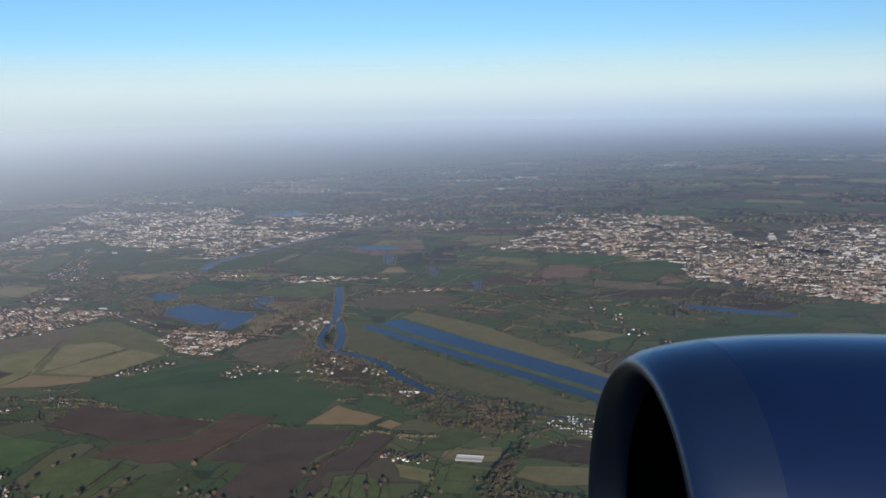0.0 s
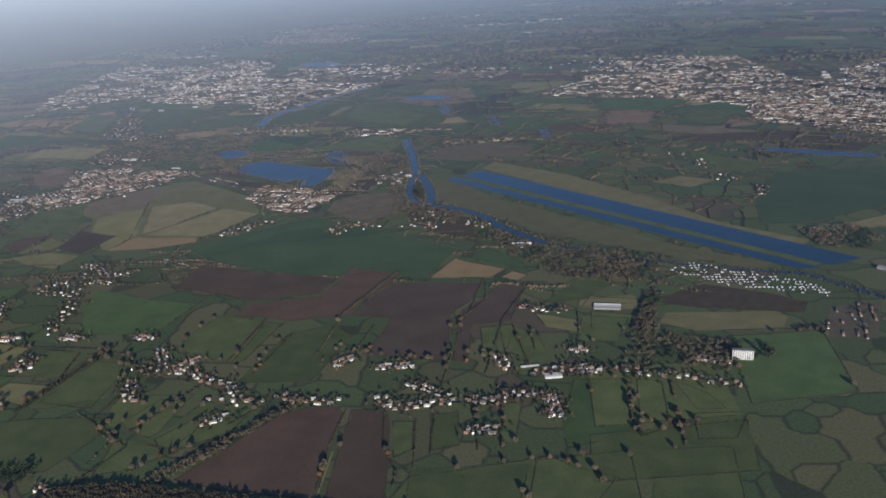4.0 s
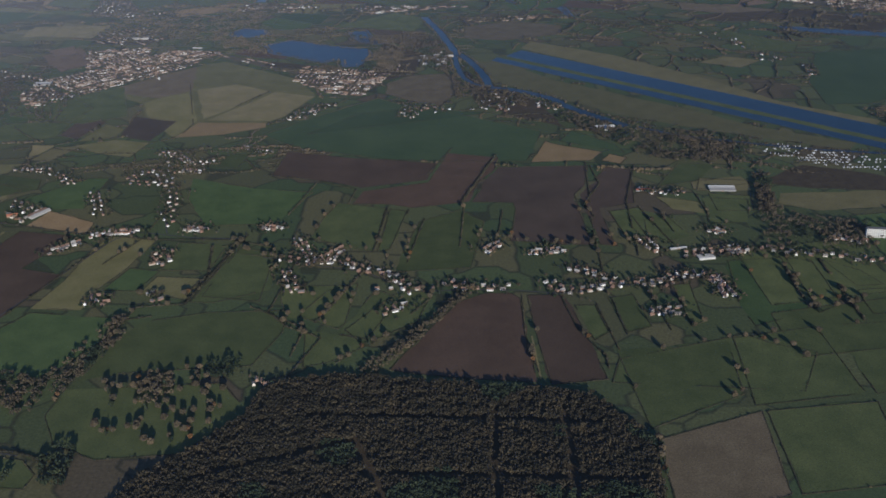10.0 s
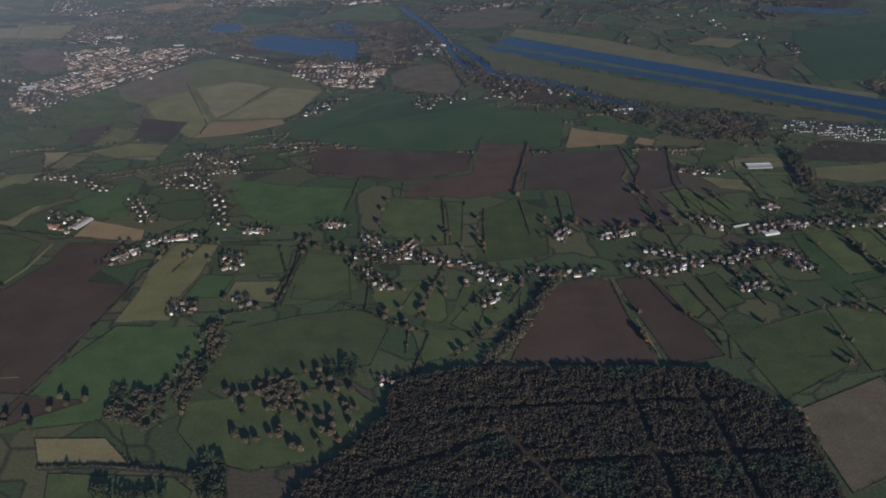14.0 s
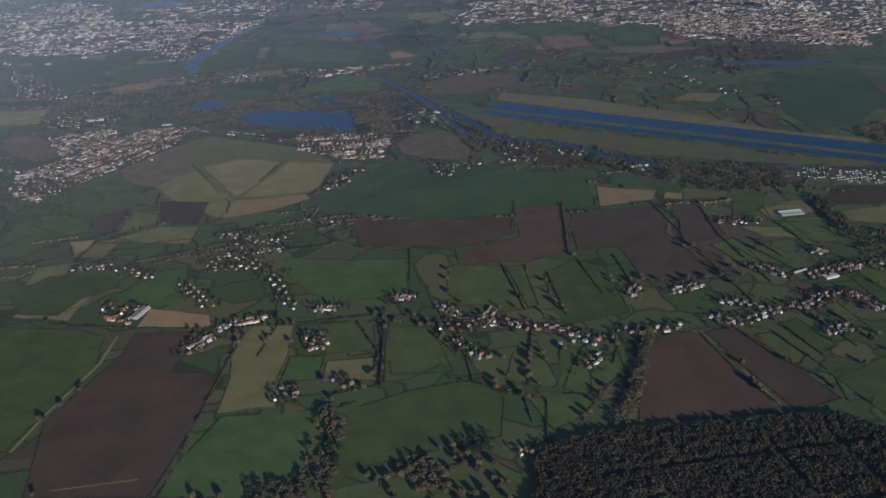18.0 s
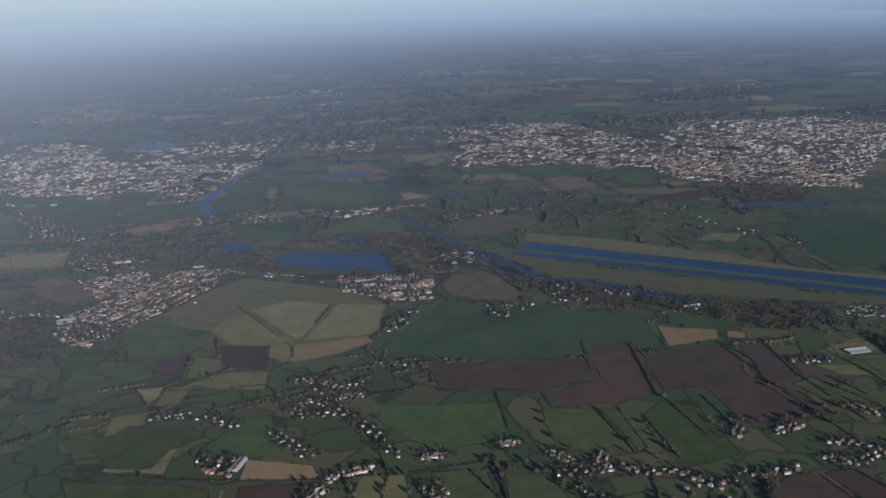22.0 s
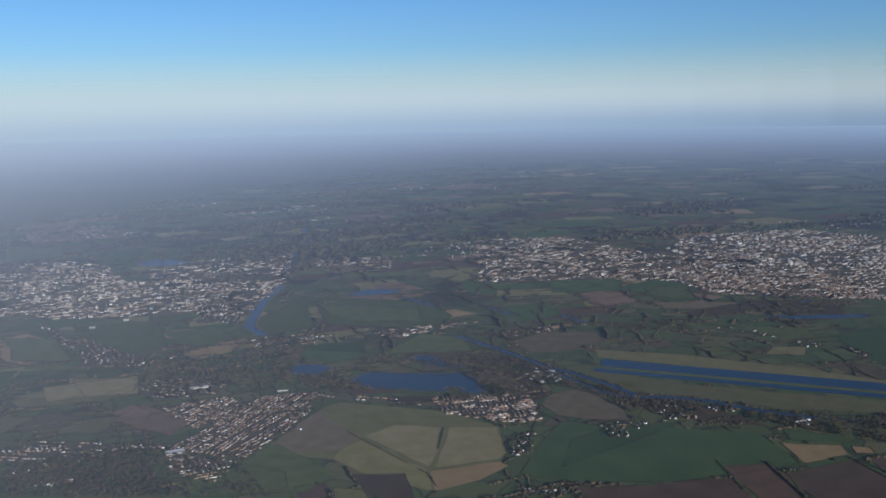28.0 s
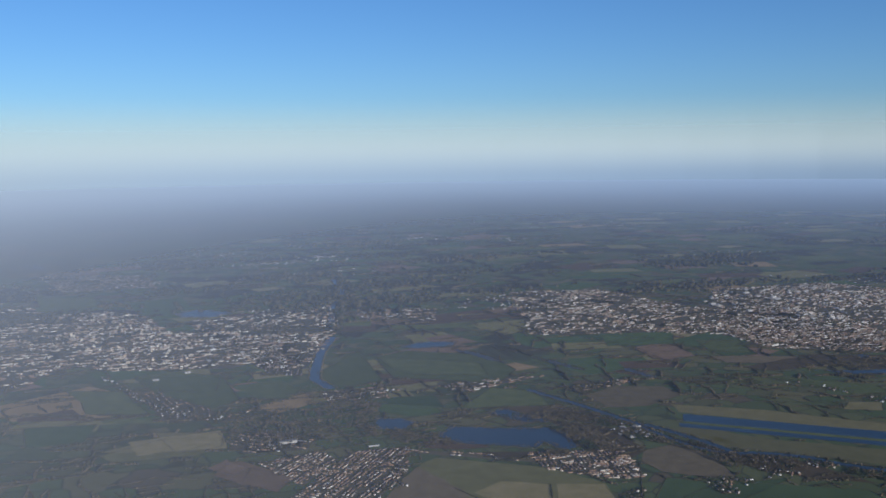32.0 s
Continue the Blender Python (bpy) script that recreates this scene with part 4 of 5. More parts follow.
field("grass", (-12.2, 239.4), (-5.0, 233.7), (-12.6, 212.5), (-20.5, 215.0))
field("soil", (11.5, 231.6), (19.3, 236.6), (26.5, 236.3), (28.8, 233.5), (29.3, 212.1), (30.6, 191.6), (15.4, 193.1), (0.2, 195.7), (-5.6, 197.4), (-2.2, 205.1))
field("soil", (30.9, 235.1), (41.1, 235.0), (44.0, 220.3), (47.8, 192.5), (34.0, 190.5), (32.3, 209.2))
field("brightgrass", (92.5, 255.2), (108.9, 256.8), (107.0, 224.4), (90.2, 217.1), (88.9, 227.9))
field("grass", (110.3, 256.4), (117.3, 254.8), (116.8, 228.3), (109.1, 223.7))
field("grass", (120.8, 255.5), (129.2, 248.1), (132.6, 239.4), (125.0, 238.5))
field("grass", (124.0, 236.2), (138.1, 237.7), (132.8, 223.5), (123.2, 222.7))
field("grass", (51.8, 201.4), (86.0, 212.8), (91.9, 208.1), (102.0, 204.2), (93.4, 187.0), (48.6, 191.3))
field("grass", (43.7, 229.0), (49.2, 229.0), (51.0, 214.5), (46.8, 210.6))
field("grass", (53.4, 233.1), (60.8, 234.6), (62.8, 217.3), (56.0, 214.5))
field("grass", (73.0, 240.2), (77.9, 241.1), (77.1, 219.5), (73.4, 217.2))
field("grass", (73.6, 293.5), (80.8, 288.6), (85.0, 272.8), (75.8, 268.8), (72.0, 276.4))
field("olive", (80.0, 305.5), (93.7, 300.2), (93.7, 290.2), (83.9, 294.2))
field("grass", (99.0, 307.5), (112.9, 304.7), (110.8, 292.1), (98.6, 292.4))
field("paleolive", (95.2, 318.2), (114.3, 323.1), (116.3, 315.9), (94.7, 311.3))
field("flood", (123.9, 306.9), (159.7, 308.5), (162.7, 303.4), (159.5, 294.7), (131.8, 291.6), (120.6, 298.1))
field("grass", (-29.5, 216.9), (-18.9, 213.9), (-9.9, 211.0), (-21.0, 201.3), (-27.4, 198.8))
field("grass", (-84.9, 179.3), (-84.2, 190.0), (-46.2, 192.3), (-40.0, 183.8), (-41.5, 175.4), (-49.6, 165.1), (-67.7, 163.1), (-78.8, 168.7))
field("grass", (-32.5, 224.4), (-26.2, 239.0), (-17.9, 243.1), (-19.3, 219.8), (-21.0, 217.4))
field("grass", (-18.8, 216.8), (-11.5, 229.0), (-1.7, 242.8), (3.8, 236.0), (0.2, 220.8), (-13.2, 209.4))
field("grass", (-177.6, 322.2), (-166.7, 336.0), (-145.4, 328.8), (-142.9, 318.7), (-153.4, 313.3), (-159.4, 302.8), (-171.9, 306.9))
field("grass", (-79.9, 354.3), (-71.4, 352.5), (-73.4, 337.6), (-81.4, 340.4))
field("crop", (58.7, 376.9), (73.5, 359.6), (76.2, 349.6), (52.3, 363.7))
field("grass", (94.6, 337.0), (108.8, 335.3), (97.4, 319.0), (82.8, 314.8))
field("paleolive", (99.1, 321.7), (115.8, 318.9), (114.5, 309.7), (95.5, 310.2))
field("grass", (96.2, 303.8), (111.2, 301.5), (106.4, 283.0), (93.4, 282.2))
field("grass", (62.3, 293.0), (72.9, 295.9), (76.2, 272.7), (65.4, 269.2))
field("flood", (51.5, 530.9), (91.6, 499.8), (133.4, 448.1), (157.9, 409.1), (189.5, 384.2), (185.1, 378.2), (153.7, 402.5), (124.5, 431.2), (70.8, 488.8), (45.7, 515.2))
field("flood", (16.0, 486.9), (32.5, 489.7), (57.5, 452.8), (110.5, 404.8), (137.4, 376.5), (169.4, 357.1), (163.6, 349.3), (126.3, 367.7), (89.0, 390.8), (49.1, 430.0), (22.6, 456.0))
field("rough", (15.4, 569.0), (43.8, 582.7), (72.9, 568.8), (71.5, 547.0), (37.4, 533.5), (14.7, 540.0))
field("clay", (121.2, 674.1), (156.4, 671.0), (148.7, 644.3), (126.1, 629.2), (113.6, 639.6))
field("crop", (168.2, 657.8), (198.3, 680.2), (206.6, 658.1), (191.1, 618.7), (165.9, 624.6))
field("crop", (115.2, 704.1), (142.7, 708.3), (174.8, 684.3), (162.5, 672.8), (118.5, 682.6))
field("grass", (-69.2, 729.7), (-39.6, 742.4), (10.1, 701.7), (8.0, 650.5), (-20.4, 618.6), (-50.8, 645.4), (-77.2, 663.6))
field("rough", (155.0, 630.0), (212.6, 601.5), (197.2, 581.8), (153.0, 605.6))
field("litter", (216.4, 606.2), (276.9, 576.2), (247.0, 534.1), (201.8, 575.6))
field("grass", (-274.0, 683.2), (-282.8, 718.8), (-248.2, 702.3), (-237.7, 637.6), (-272.2, 653.8))
field("paleolive", (-267.5, 574.2), (-243.1, 584.6), (-208.2, 588.2), (-204.3, 578.2), (-210.0, 553.1), (-240.1, 561.7))
field("grass", (-238.0, 741.2), (-208.2, 745.8), (-183.6, 714.9), (-193.5, 676.3), (-224.2, 690.9))
field("grass", (-182.0, 687.5), (-148.8, 689.1), (-139.7, 650.7), (-172.2, 642.6))
field("crop", (-101.5, 616.8), (-69.1, 609.1), (-73.5, 581.5), (-102.9, 588.2))
field("crop", (178.6, 442.8), (199.3, 496.0), (263.7, 508.2), (242.8, 441.6), (193.3, 407.0), (174.6, 407.1))
field("grass", (148.5, 566.7), (197.2, 514.7), (188.1, 496.4), (169.1, 503.2))
field("paleolive", (135.1, 480.6), (150.3, 491.8), (167.6, 483.0), (153.4, 469.0))
field("paleolive", (209.5, 406.8), (237.1, 423.4), (230.6, 402.7), (209.7, 398.8))
field("clay", (123.3, 680.1), (157.1, 683.6), (150.9, 656.2), (124.2, 654.4))
field("crop", (104.2, 742.3), (142.0, 725.4), (156.5, 699.6), (123.8, 691.3))
field("crop", (159.5, 687.9), (217.2, 705.2), (217.3, 660.8), (173.4, 638.3))
field("litter", (154.1, 590.7), (203.0, 599.3), (238.1, 577.1), (226.5, 568.3), (165.7, 573.6))
field("crop", (-52.2, 376.4), (-32.9, 402.7), (-16.4, 408.3), (27.3, 402.6))
field("grass", (-66.3, 574.1), (-28.8, 612.2), (-9.0, 594.2), (-14.7, 559.6))
field("litter", (-61.5, 134.3), (-57.0, 156.6), (-46.0, 167.5), (-37.7, 178.6), (-36.2, 188.7), (-26.0, 193.6), (-15.6, 195.0), (-3.9, 193.1), (15.2, 190.7), (32.1, 188.2), (43.0, 186.0), (54.5, 168.9), (52.0, 135.1))
field("paleolive", (-116.6, 180.6), (-100.6, 178.7), (-93.9, 169.4), (-113.5, 171.6))
field("grass", (-110.4, 167.9), (-83.4, 163.2), (-78.9, 158.3), (-79.3, 153.7), (-108.3, 156.3))
field("grass", (51.8, 205.7), (81.0, 209.6), (78.6, 185.9), (54.7, 172.9))
field("grass", (82.7, 210.9), (105.7, 216.4), (107.1, 185.8), (80.2, 181.4))
field("rough", (55.4, 168.9), (81.0, 179.2), (78.8, 150.8), (54.9, 141.1))
field("grass", (82.2, 179.2), (108.5, 182.5), (105.6, 154.3), (81.0, 150.8))
field("grass", (108.8, 216.9), (131.1, 219.1), (129.6, 190.4), (109.7, 185.8))
field("brightgrass", (140.6, 287.0), (170.9, 292.2), (169.8, 250.0), (140.0, 242.2))
field("grass", (96.4, 261.2), (134.9, 270.3), (136.0, 235.8), (97.6, 228.0))
field("grass", (96.1, 223.6), (137.0, 232.8), (135.7, 208.4), (96.0, 201.4))
field("brightgrass", (-218.5, 1088.3), (-164.0, 1101.8), (-165.2, 1025.6), (-190.8, 992.1), (-217.3, 1027.0))
field("grass", (-309.3, 1163.3), (-251.8, 1144.6), (-248.6, 1057.4), (-300.6, 1074.2))
field("brightgrass", (-112.9, 588.0), (-105.8, 603.7), (-78.1, 584.7), (-79.5, 569.8), (-98.0, 569.4))
field("soil", (-109.3, 523.9), (-83.2, 515.4), (-81.2, 500.4), (-97.7, 503.9), (-112.3, 513.1))
field("grass", (-67.0, 728.2), (-5.6, 681.8), (-16.5, 643.3), (-61.3, 666.4), (-68.8, 689.1))
field("grass", (-120.5, 699.8), (-73.8, 756.5), (-86.1, 658.8), (-109.7, 651.4), (-124.5, 666.5))
field("grass", (-239.5, 739.9), (-182.9, 723.1), (-182.6, 649.9), (-201.1, 635.0), (-229.4, 685.8))
field("paleolive", (-253.0, 587.6), (-203.8, 589.0), (-205.6, 554.6), (-237.3, 562.1), (-250.3, 559.9))
field("clay", (-220.3, 526.5), (-209.4, 537.0), (-201.6, 518.9), (-210.1, 511.0))
field("clay", (-208.5, 498.7), (-200.8, 518.6), (-184.3, 497.9), (-196.0, 480.8))
field("clay", (121.8, 671.6), (158.7, 676.5), (147.3, 633.5), (119.3, 633.1))
field("grass", (182.3, 680.7), (213.6, 666.6), (191.7, 626.9), (164.4, 639.0))
field("brightgrass", (128.1, 736.8), (187.2, 718.2), (158.7, 676.5), (108.1, 691.9))
field("litter", (-30.1, 531.0), (-7.5, 506.3), (-10.7, 464.0), (-30.2, 453.2), (-37.8, 474.8))
field("litter", (-55.9, 572.6), (-10.7, 556.2), (4.1, 530.1), (-11.0, 520.5), (-29.3, 536.0), (-43.3, 564.3))
field("litter", (14.6, 470.2), (26.4, 449.2), (46.0, 421.5), (52.8, 396.0), (56.9, 380.0), (36.6, 396.1), (18.3, 422.8))
field("litter", (-87.9, 494.8), (-54.3, 481.4), (-66.7, 473.7), (-91.2, 487.5))

lane("lane", 0.5, (-121.2, 212.1), (-110.6, 242.5), (-100.7, 274.1), (-95.0, 281.0))
lane("lane", 0.5, (-185.5, 307.4), (-151.5, 291.7), (-112.3, 279.7), (-95.0, 281.0), (-74.5, 275.8), (-58.6, 274.6))
lane("lane", 0.45, (-84.0, 279.2), (-89.4, 295.5), (-90.9, 311.4), (-96.4, 327.1), (-101.4, 351.8))
lane("lane", 0.45, (-49.1, 261.1), (-34.2, 255.8), (-17.1, 251.0), (-1.1, 237.8), (13.6, 238.7), (25.5, 238.5), (41.2, 235.8), (62.8, 241.3))
lane("lane", 0.4, (-112.7, 169.2), (-100.4, 168.3), (-83.3, 164.3))
lane("lane", 0.35, (-37.1, 190.8), (-32.1, 193.2), (-4.0, 190.7))
lane("track", 0.9, (-159.6, 226.0), (-153.0, 243.8), (-142.7, 265.7), (-138.9, 283.1))
lane("track", 0.4, (-147.5, 207.2), (-125.6, 206.1))
lane("track", 0.5, (31.5, 193.0), (30.6, 214.1))

hedge(1, (-56.1, 364.7), (-61.5, 322.7))
hedge(1, (9.1, 357.9), (-2.5, 321.2))
hedge(2, (26.1, 348.3), (12.6, 302.3))
hedge(1, (59.8, 339.4), (57.7, 311.6), (55.0, 280.0), (54.1, 244.6))
hedge(2, (-57.1, 277.3), (-66.0, 231.5))
hedge(2, (-15.2, 255.7), (-27.3, 220.9))
hedge(1, (-38.4, 255.7), (-41.2, 226.7), (-35.1, 218.9), (-24.8, 212.9), (-30.8, 194.0))
hedge(1, (-117.8, 215.7), (-110.6, 242.5), (-100.6, 275.9))
hedge(1, (-186.1, 310.8), (-151.6, 292.5), (-117.4, 280.6), (-85.2, 274.7), (-60.6, 273.6), (-47.5, 268.2))
hedge(1, (-73.4, 225.2), (-82.7, 222.6), (-80.1, 204.3))
hedge(1, (-94.5, 193.4), (-82.3, 198.5), (-81.2, 216.4), (-79.1, 230.3), (-66.6, 231.8))
hedge(1, (-46.7, 230.0), (-33.6, 220.5), (-29.9, 217.5), (-31.5, 203.5))
hedge(1, (-19.4, 200.8), (-9.3, 211.6), (3.9, 234.3))
hedge(1, (29.4, 235.7), (29.1, 211.3), (32.1, 190.6))
hedge(1, (40.5, 233.9), (43.2, 215.4), (48.7, 203.1), (48.7, 188.2))
hedge(1, (49.7, 230.5), (52.5, 205.7))
hedge(1, (54.5, 232.1), (55.7, 212.5))
hedge(1, (65.9, 235.2), (67.5, 215.3))
hedge(1.5, (108.6, 257.6), (106.6, 219.3))
hedge(2, (119.7, 255.5), (119.7, 219.2))
hedge(1, (60.9, 336.2), (62.2, 317.5), (54.7, 299.7), (61.3, 264.2))
hedge(1, (68.5, 294.5), (73.9, 256.3))
hedge(1, (79.1, 289.6), (80.6, 276.2))
hedge(1, (94.3, 311.3), (94.8, 289.2))
hedge(1, (77.9, 336.2), (69.4, 301.6), (66.3, 257.4))
hedge(1, (72.9, 295.9), (80.0, 259.5))
hedge(1, (-93.4, 410.2), (-78.2, 441.7))
hedge(1, (-121.0, 453.5), (-104.0, 392.1), (-105.9, 372.8))
hedge(1, (-66.1, 392.6), (-51.7, 406.4), (-25.3, 449.4))
hedge(1, (-201.9, 397.4), (-183.7, 362.1), (-185.6, 349.7))
hedge(1, (-191.7, 400.1), (-155.7, 363.4), (-134.8, 356.2), (-118.2, 356.1))
hedge(1, (13.5, 299.4), (11.9, 266.9))
hedge(1, (26.4, 294.9), (23.9, 271.7))
hedge(1, (-59.8, 330.1), (-38.2, 322.6), (-25.3, 315.4), (-26.7, 303.1))
hedge(1, (-40.7, 320.8), (-48.5, 282.8))
hedge(1, (-12.9, 298.3), (-15.1, 263.5))
hedge(1, (-5.5, 295.8), (-10.7, 258.0))
hedge(1, (0.1, 289.0), (-4.2, 255.9))
hedge(2, (-113.0, 170.2), (-100.7, 169.3), (-83.5, 165.0), (-78.8, 162.8))
hedge(1, (-97.8, 181.2), (-93.6, 169.7))
hedge(1, (-97.8, 257.3), (-90.9, 275.8), (-89.2, 311.7))
hedge(2, (-67.5, 273.3), (-63.5, 250.1), (-67.0, 236.9))
hedge(1, (-63.5, 268.8), (-60.2, 270.5), (-62.8, 243.1))

RIDES.append(((20.1, 179.3), (18.8, 134.8)))
RIDES.append(((35.9, 180.3), (35.7, 135.0)))
RIDES.append(((-23.5, 178.2), (5.4, 176.7), (43.6, 174.6)))
RIDES.append(((-46.4, 155.4), (-11.5, 168.8)))
RIDES.append(((-11.5, 168.8), (2.4, 134.7)))
RIDES.append(((-5.0, 157.4), (49.0, 154.9)))

wood(420, (89.7, 375.8), (112.8, 372.9), (133.0, 361.0), (112.0, 336.3), (95.3, 338.2), (79.5, 346.2))
wood(380, (67.1, 403.8), (92.3, 380.8), (78.4, 353.9), (72.9, 363.6), (62.0, 379.7), (52.8, 396.0))
wood(416, (-36.9, 518.4), (-19.2, 511.1), (-21.5, 468.3), (-37.8, 474.8))
wood(384, (-15.2, 499.7), (9.8, 499.2), (20.9, 431.3), (10.9, 416.5), (8.0, 456.6))
wood(260, (-200.3, 620.2), (-144.1, 580.8), (-112.4, 607.0), (-120.4, 569.7), (-160.9, 552.4), (-201.1, 559.8))
wood(832, (-261.6, 474.1), (-209.6, 465.2), (-202.5, 410.4), (-263.3, 435.8))
wood(480, (-64.0, 556.4), (-46.2, 548.1), (-11.9, 545.5), (-19.7, 476.6), (-38.2, 485.1), (-27.2, 526.4))
wood(160, (-59.7, 484.6), (-47.7, 476.6), (-51.3, 471.7), (-60.6, 477.5))
wood(160, (116.5, 298.2), (113.1, 271.4), (134.2, 266.9), (150.7, 270.7), (153.9, 279.0), (126.2, 286.2))
wood(200, (119.0, 324.0), (125.1, 323.9), (117.4, 291.0), (111.9, 291.2))
wood(672, (172.7, 1001.0), (110.7, 942.8), (51.1, 1121.5), (40.4, 1321.7), (183.8, 1314.7), (231.0, 1139.6))
wood(256, (99.5, 376.3), (121.3, 362.4), (119.4, 334.2), (101.2, 342.9))
wood(320, (186.9, 399.0), (211.8, 406.8), (218.6, 383.7), (206.0, 369.6), (190.8, 376.5))
wood(10000, (-62.4, 134.1), (-57.0, 156.6), (-46.0, 167.5), (-37.7, 178.6), (-36.2, 188.7), (-26.0, 193.6), (-15.6, 195.0), (-3.9, 193.1), (15.2, 190.7), (32.1, 188.2), (43.0, 186.0), (54.5, 168.9), (52.0, 135.1))
wood(150, (-13.8, 197.2), (-6.2, 207.4), (0.5, 216.1), (8.6, 231.1), (15.5, 240.8), (17.0, 238.7), (10.3, 227.8), (2.7, 213.7), (-4.0, 202.5), (-9.5, 195.0))
wood(130, (-102.8, 198.0), (-94.2, 196.2), (-88.3, 190.5), (-88.3, 180.1), (-95.6, 179.7), (-102.0, 185.1))
wood(60, (-65.5, 196.8), (-60.0, 196.8), (-57.0, 188.1), (-61.6, 182.6), (-65.8, 185.6))
wood(50, (-82.5, 226.5), (-78.8, 225.7), (-79.9, 212.3), (-88.3, 192.7), (-90.9, 193.2))
wood(70, (-88.3, 190.1), (-79.0, 217.0), (-77.1, 214.1), (-84.7, 185.3))
wood(320, (-146.4, 653.9), (-120.2, 657.9), (-106.5, 634.9), (-130.0, 587.3), (-144.1, 580.8))
wood(300, (-28.5, 550.9), (4.1, 530.1), (9.8, 499.2), (-13.4, 508.7))
wood(260, (-115.9, 551.1), (-100.7, 537.2), (-92.9, 507.9), (-110.5, 512.7), (-125.2, 532.6))
wood(260, (14.6, 470.2), (26.4, 449.2), (46.0, 421.5), (41.4, 409.2), (19.6, 427.0))

wood(40, (-100.3, 161.1), (-84.4, 159.2), (-83.6, 155.6), (-99.1, 157.0), evergreen=True)
wood(50, (-80.4, 167.6), (-73.2, 166.9), (-71.0, 154.5), (-77.3, 155.1), evergreen=True)
wood(30, (-51.7, 201.0), (-43.4, 202.8), (-41.6, 193.9), (-49.9, 194.0), evergreen=True)

field("litter", (140.4, 333.6), (161.8, 324.6), (172.2, 316.3), (168.9, 307.2), (136.3, 310.8), (118.4, 317.4))
wood(60, (121.0, 334.0), (126.5, 333.9), (117.9, 287.9), (110.5, 259.0), (105.8, 262.8))
wood(100, (117.3, 285.7), (142.2, 283.2), (136.9, 260.7), (112.0, 257.1))
wood(480, (-265.0, 460.9), (-239.3, 474.8), (-197.9, 463.8), (-170.9, 434.0), (-166.7, 393.7), (-263.3, 435.8))
wood(320, (-200.7, 613.7), (-171.7, 647.0), (-145.1, 594.4), (-117.0, 555.7), (-124.1, 524.5), (-163.2, 536.0), (-201.1, 559.8))
wood(300, (-134.8, 561.5), (-113.1, 638.0), (-99.9, 631.7), (-114.8, 580.2), (-130.2, 538.3))

estate(61, 42, (-196.6, 525.0), (-164.1, 530.1), (-158.0, 514.2), (-183.6, 483.3))
estate(62, 46, (-199.2, 462.1), (-158.4, 511.5), (-149.3, 523.4), (-119.6, 518.2), (-132.0, 483.5), (-170.1, 439.2), (-191.4, 457.2))
estate(63, 6, (-198.6, 456.0), (-171.5, 437.7), (-183.4, 418.7), (-194.4, 427.9), (-200.1, 438.8))
town(120, (-203.9, 561.1), (-190.5, 583.7), (-160.9, 552.5), (-167.6, 535.9), (-199.5, 542.1))
town(120, (178.1, 312.3), (196.0, 317.3), (186.0, 286.3), (170.5, 287.4))
street(40, (-244.8, 704.1), (-239.4, 669.9), (-222.0, 630.4), (-204.0, 611.3), (-180.9, 622.1))
street(22, (-267.0, 489.3), (-253.3, 486.9), (-240.6, 482.7))
street(26, (-239.3, 465.6), (-228.0, 467.6), (-211.5, 473.6), (-191.0, 460.7))
street(14, (-260.9, 461.7), (-250.2, 463.6), (-241.6, 470.8))
street(14, (-251.5, 440.6), (-236.9, 443.5))
estate(71, -10, (-68.2, 486.9), (-21.5, 468.3), (-34.7, 429.5), (-49.8, 435.3), (-71.3, 457.6))
town(45, (-129.5, 514.7), (-126.6, 519.2), (-66.5, 475.7), (-68.7, 468.4))
town(90, (-197.8, 550.1), (-189.4, 581.5), (-173.1, 574.8), (-167.6, 543.8), (-193.5, 539.2))
town(30, (-24.0, 493.8), (-15.5, 490.4), (-20.5, 473.3), (-28.1, 479.6))
town(60, (-267.1, 490.8), (-249.0, 498.0), (-216.0, 479.3), (-221.0, 470.3), (-248.2, 468.1), (-266.1, 476.0))
town(60, (-241.3, 699.1), (-227.6, 692.5), (-199.9, 626.8), (-207.2, 610.1), (-231.5, 621.5))
town(90, (-133.0, 647.5), (-89.8, 643.3), (-96.6, 614.5), (-133.4, 624.3))
town(50, (-57.9, 628.1), (-38.1, 635.8), (19.0, 626.2), (-46.6, 609.6))
town(60, (16.4, 592.5), (63.0, 595.9), (62.6, 587.3), (13.6, 577.7))
town(900, (-304.1, 1028.2), (-254.8, 1049.4), (-208.8, 996.1), (-197.9, 894.8), (-104.5, 847.4), (-116.0, 775.7), (-173.9, 739.1), (-249.4, 765.8), (-288.8, 805.3), turn=4)
town(900, (-395.2, 1067.5), (-359.2, 1095.6), (-313.5, 1099.4), (-291.1, 1016.4), (-285.5, 794.5), (-310.4, 737.5), (-334.8, 714.5), (-365.1, 812.5), turn=4)
town(90, (-156.0, 786.1), (-116.6, 767.4), (-132.7, 694.2), (-152.4, 712.7))
town(400, (-180.8, 947.4), (-134.4, 957.2), (-33.0, 978.6), (-59.7, 853.7), (-125.7, 715.6), (-155.3, 730.0), turn=5)
town(700, (164.3, 981.2), (258.8, 953.3), (270.2, 856.7), (293.3, 767.9), (228.8, 678.0), (183.3, 714.9), (74.7, 756.3), turn=8)
town(1500, (363.4, 895.4), (509.0, 890.7), (547.0, 793.7), (310.8, 563.7), (258.1, 601.2), (217.0, 633.4), (216.9, 684.1), turn=7)
town(700, (293.9, 760.2), (349.4, 781.2), (297.4, 615.4), (269.7, 623.0), turn=8)
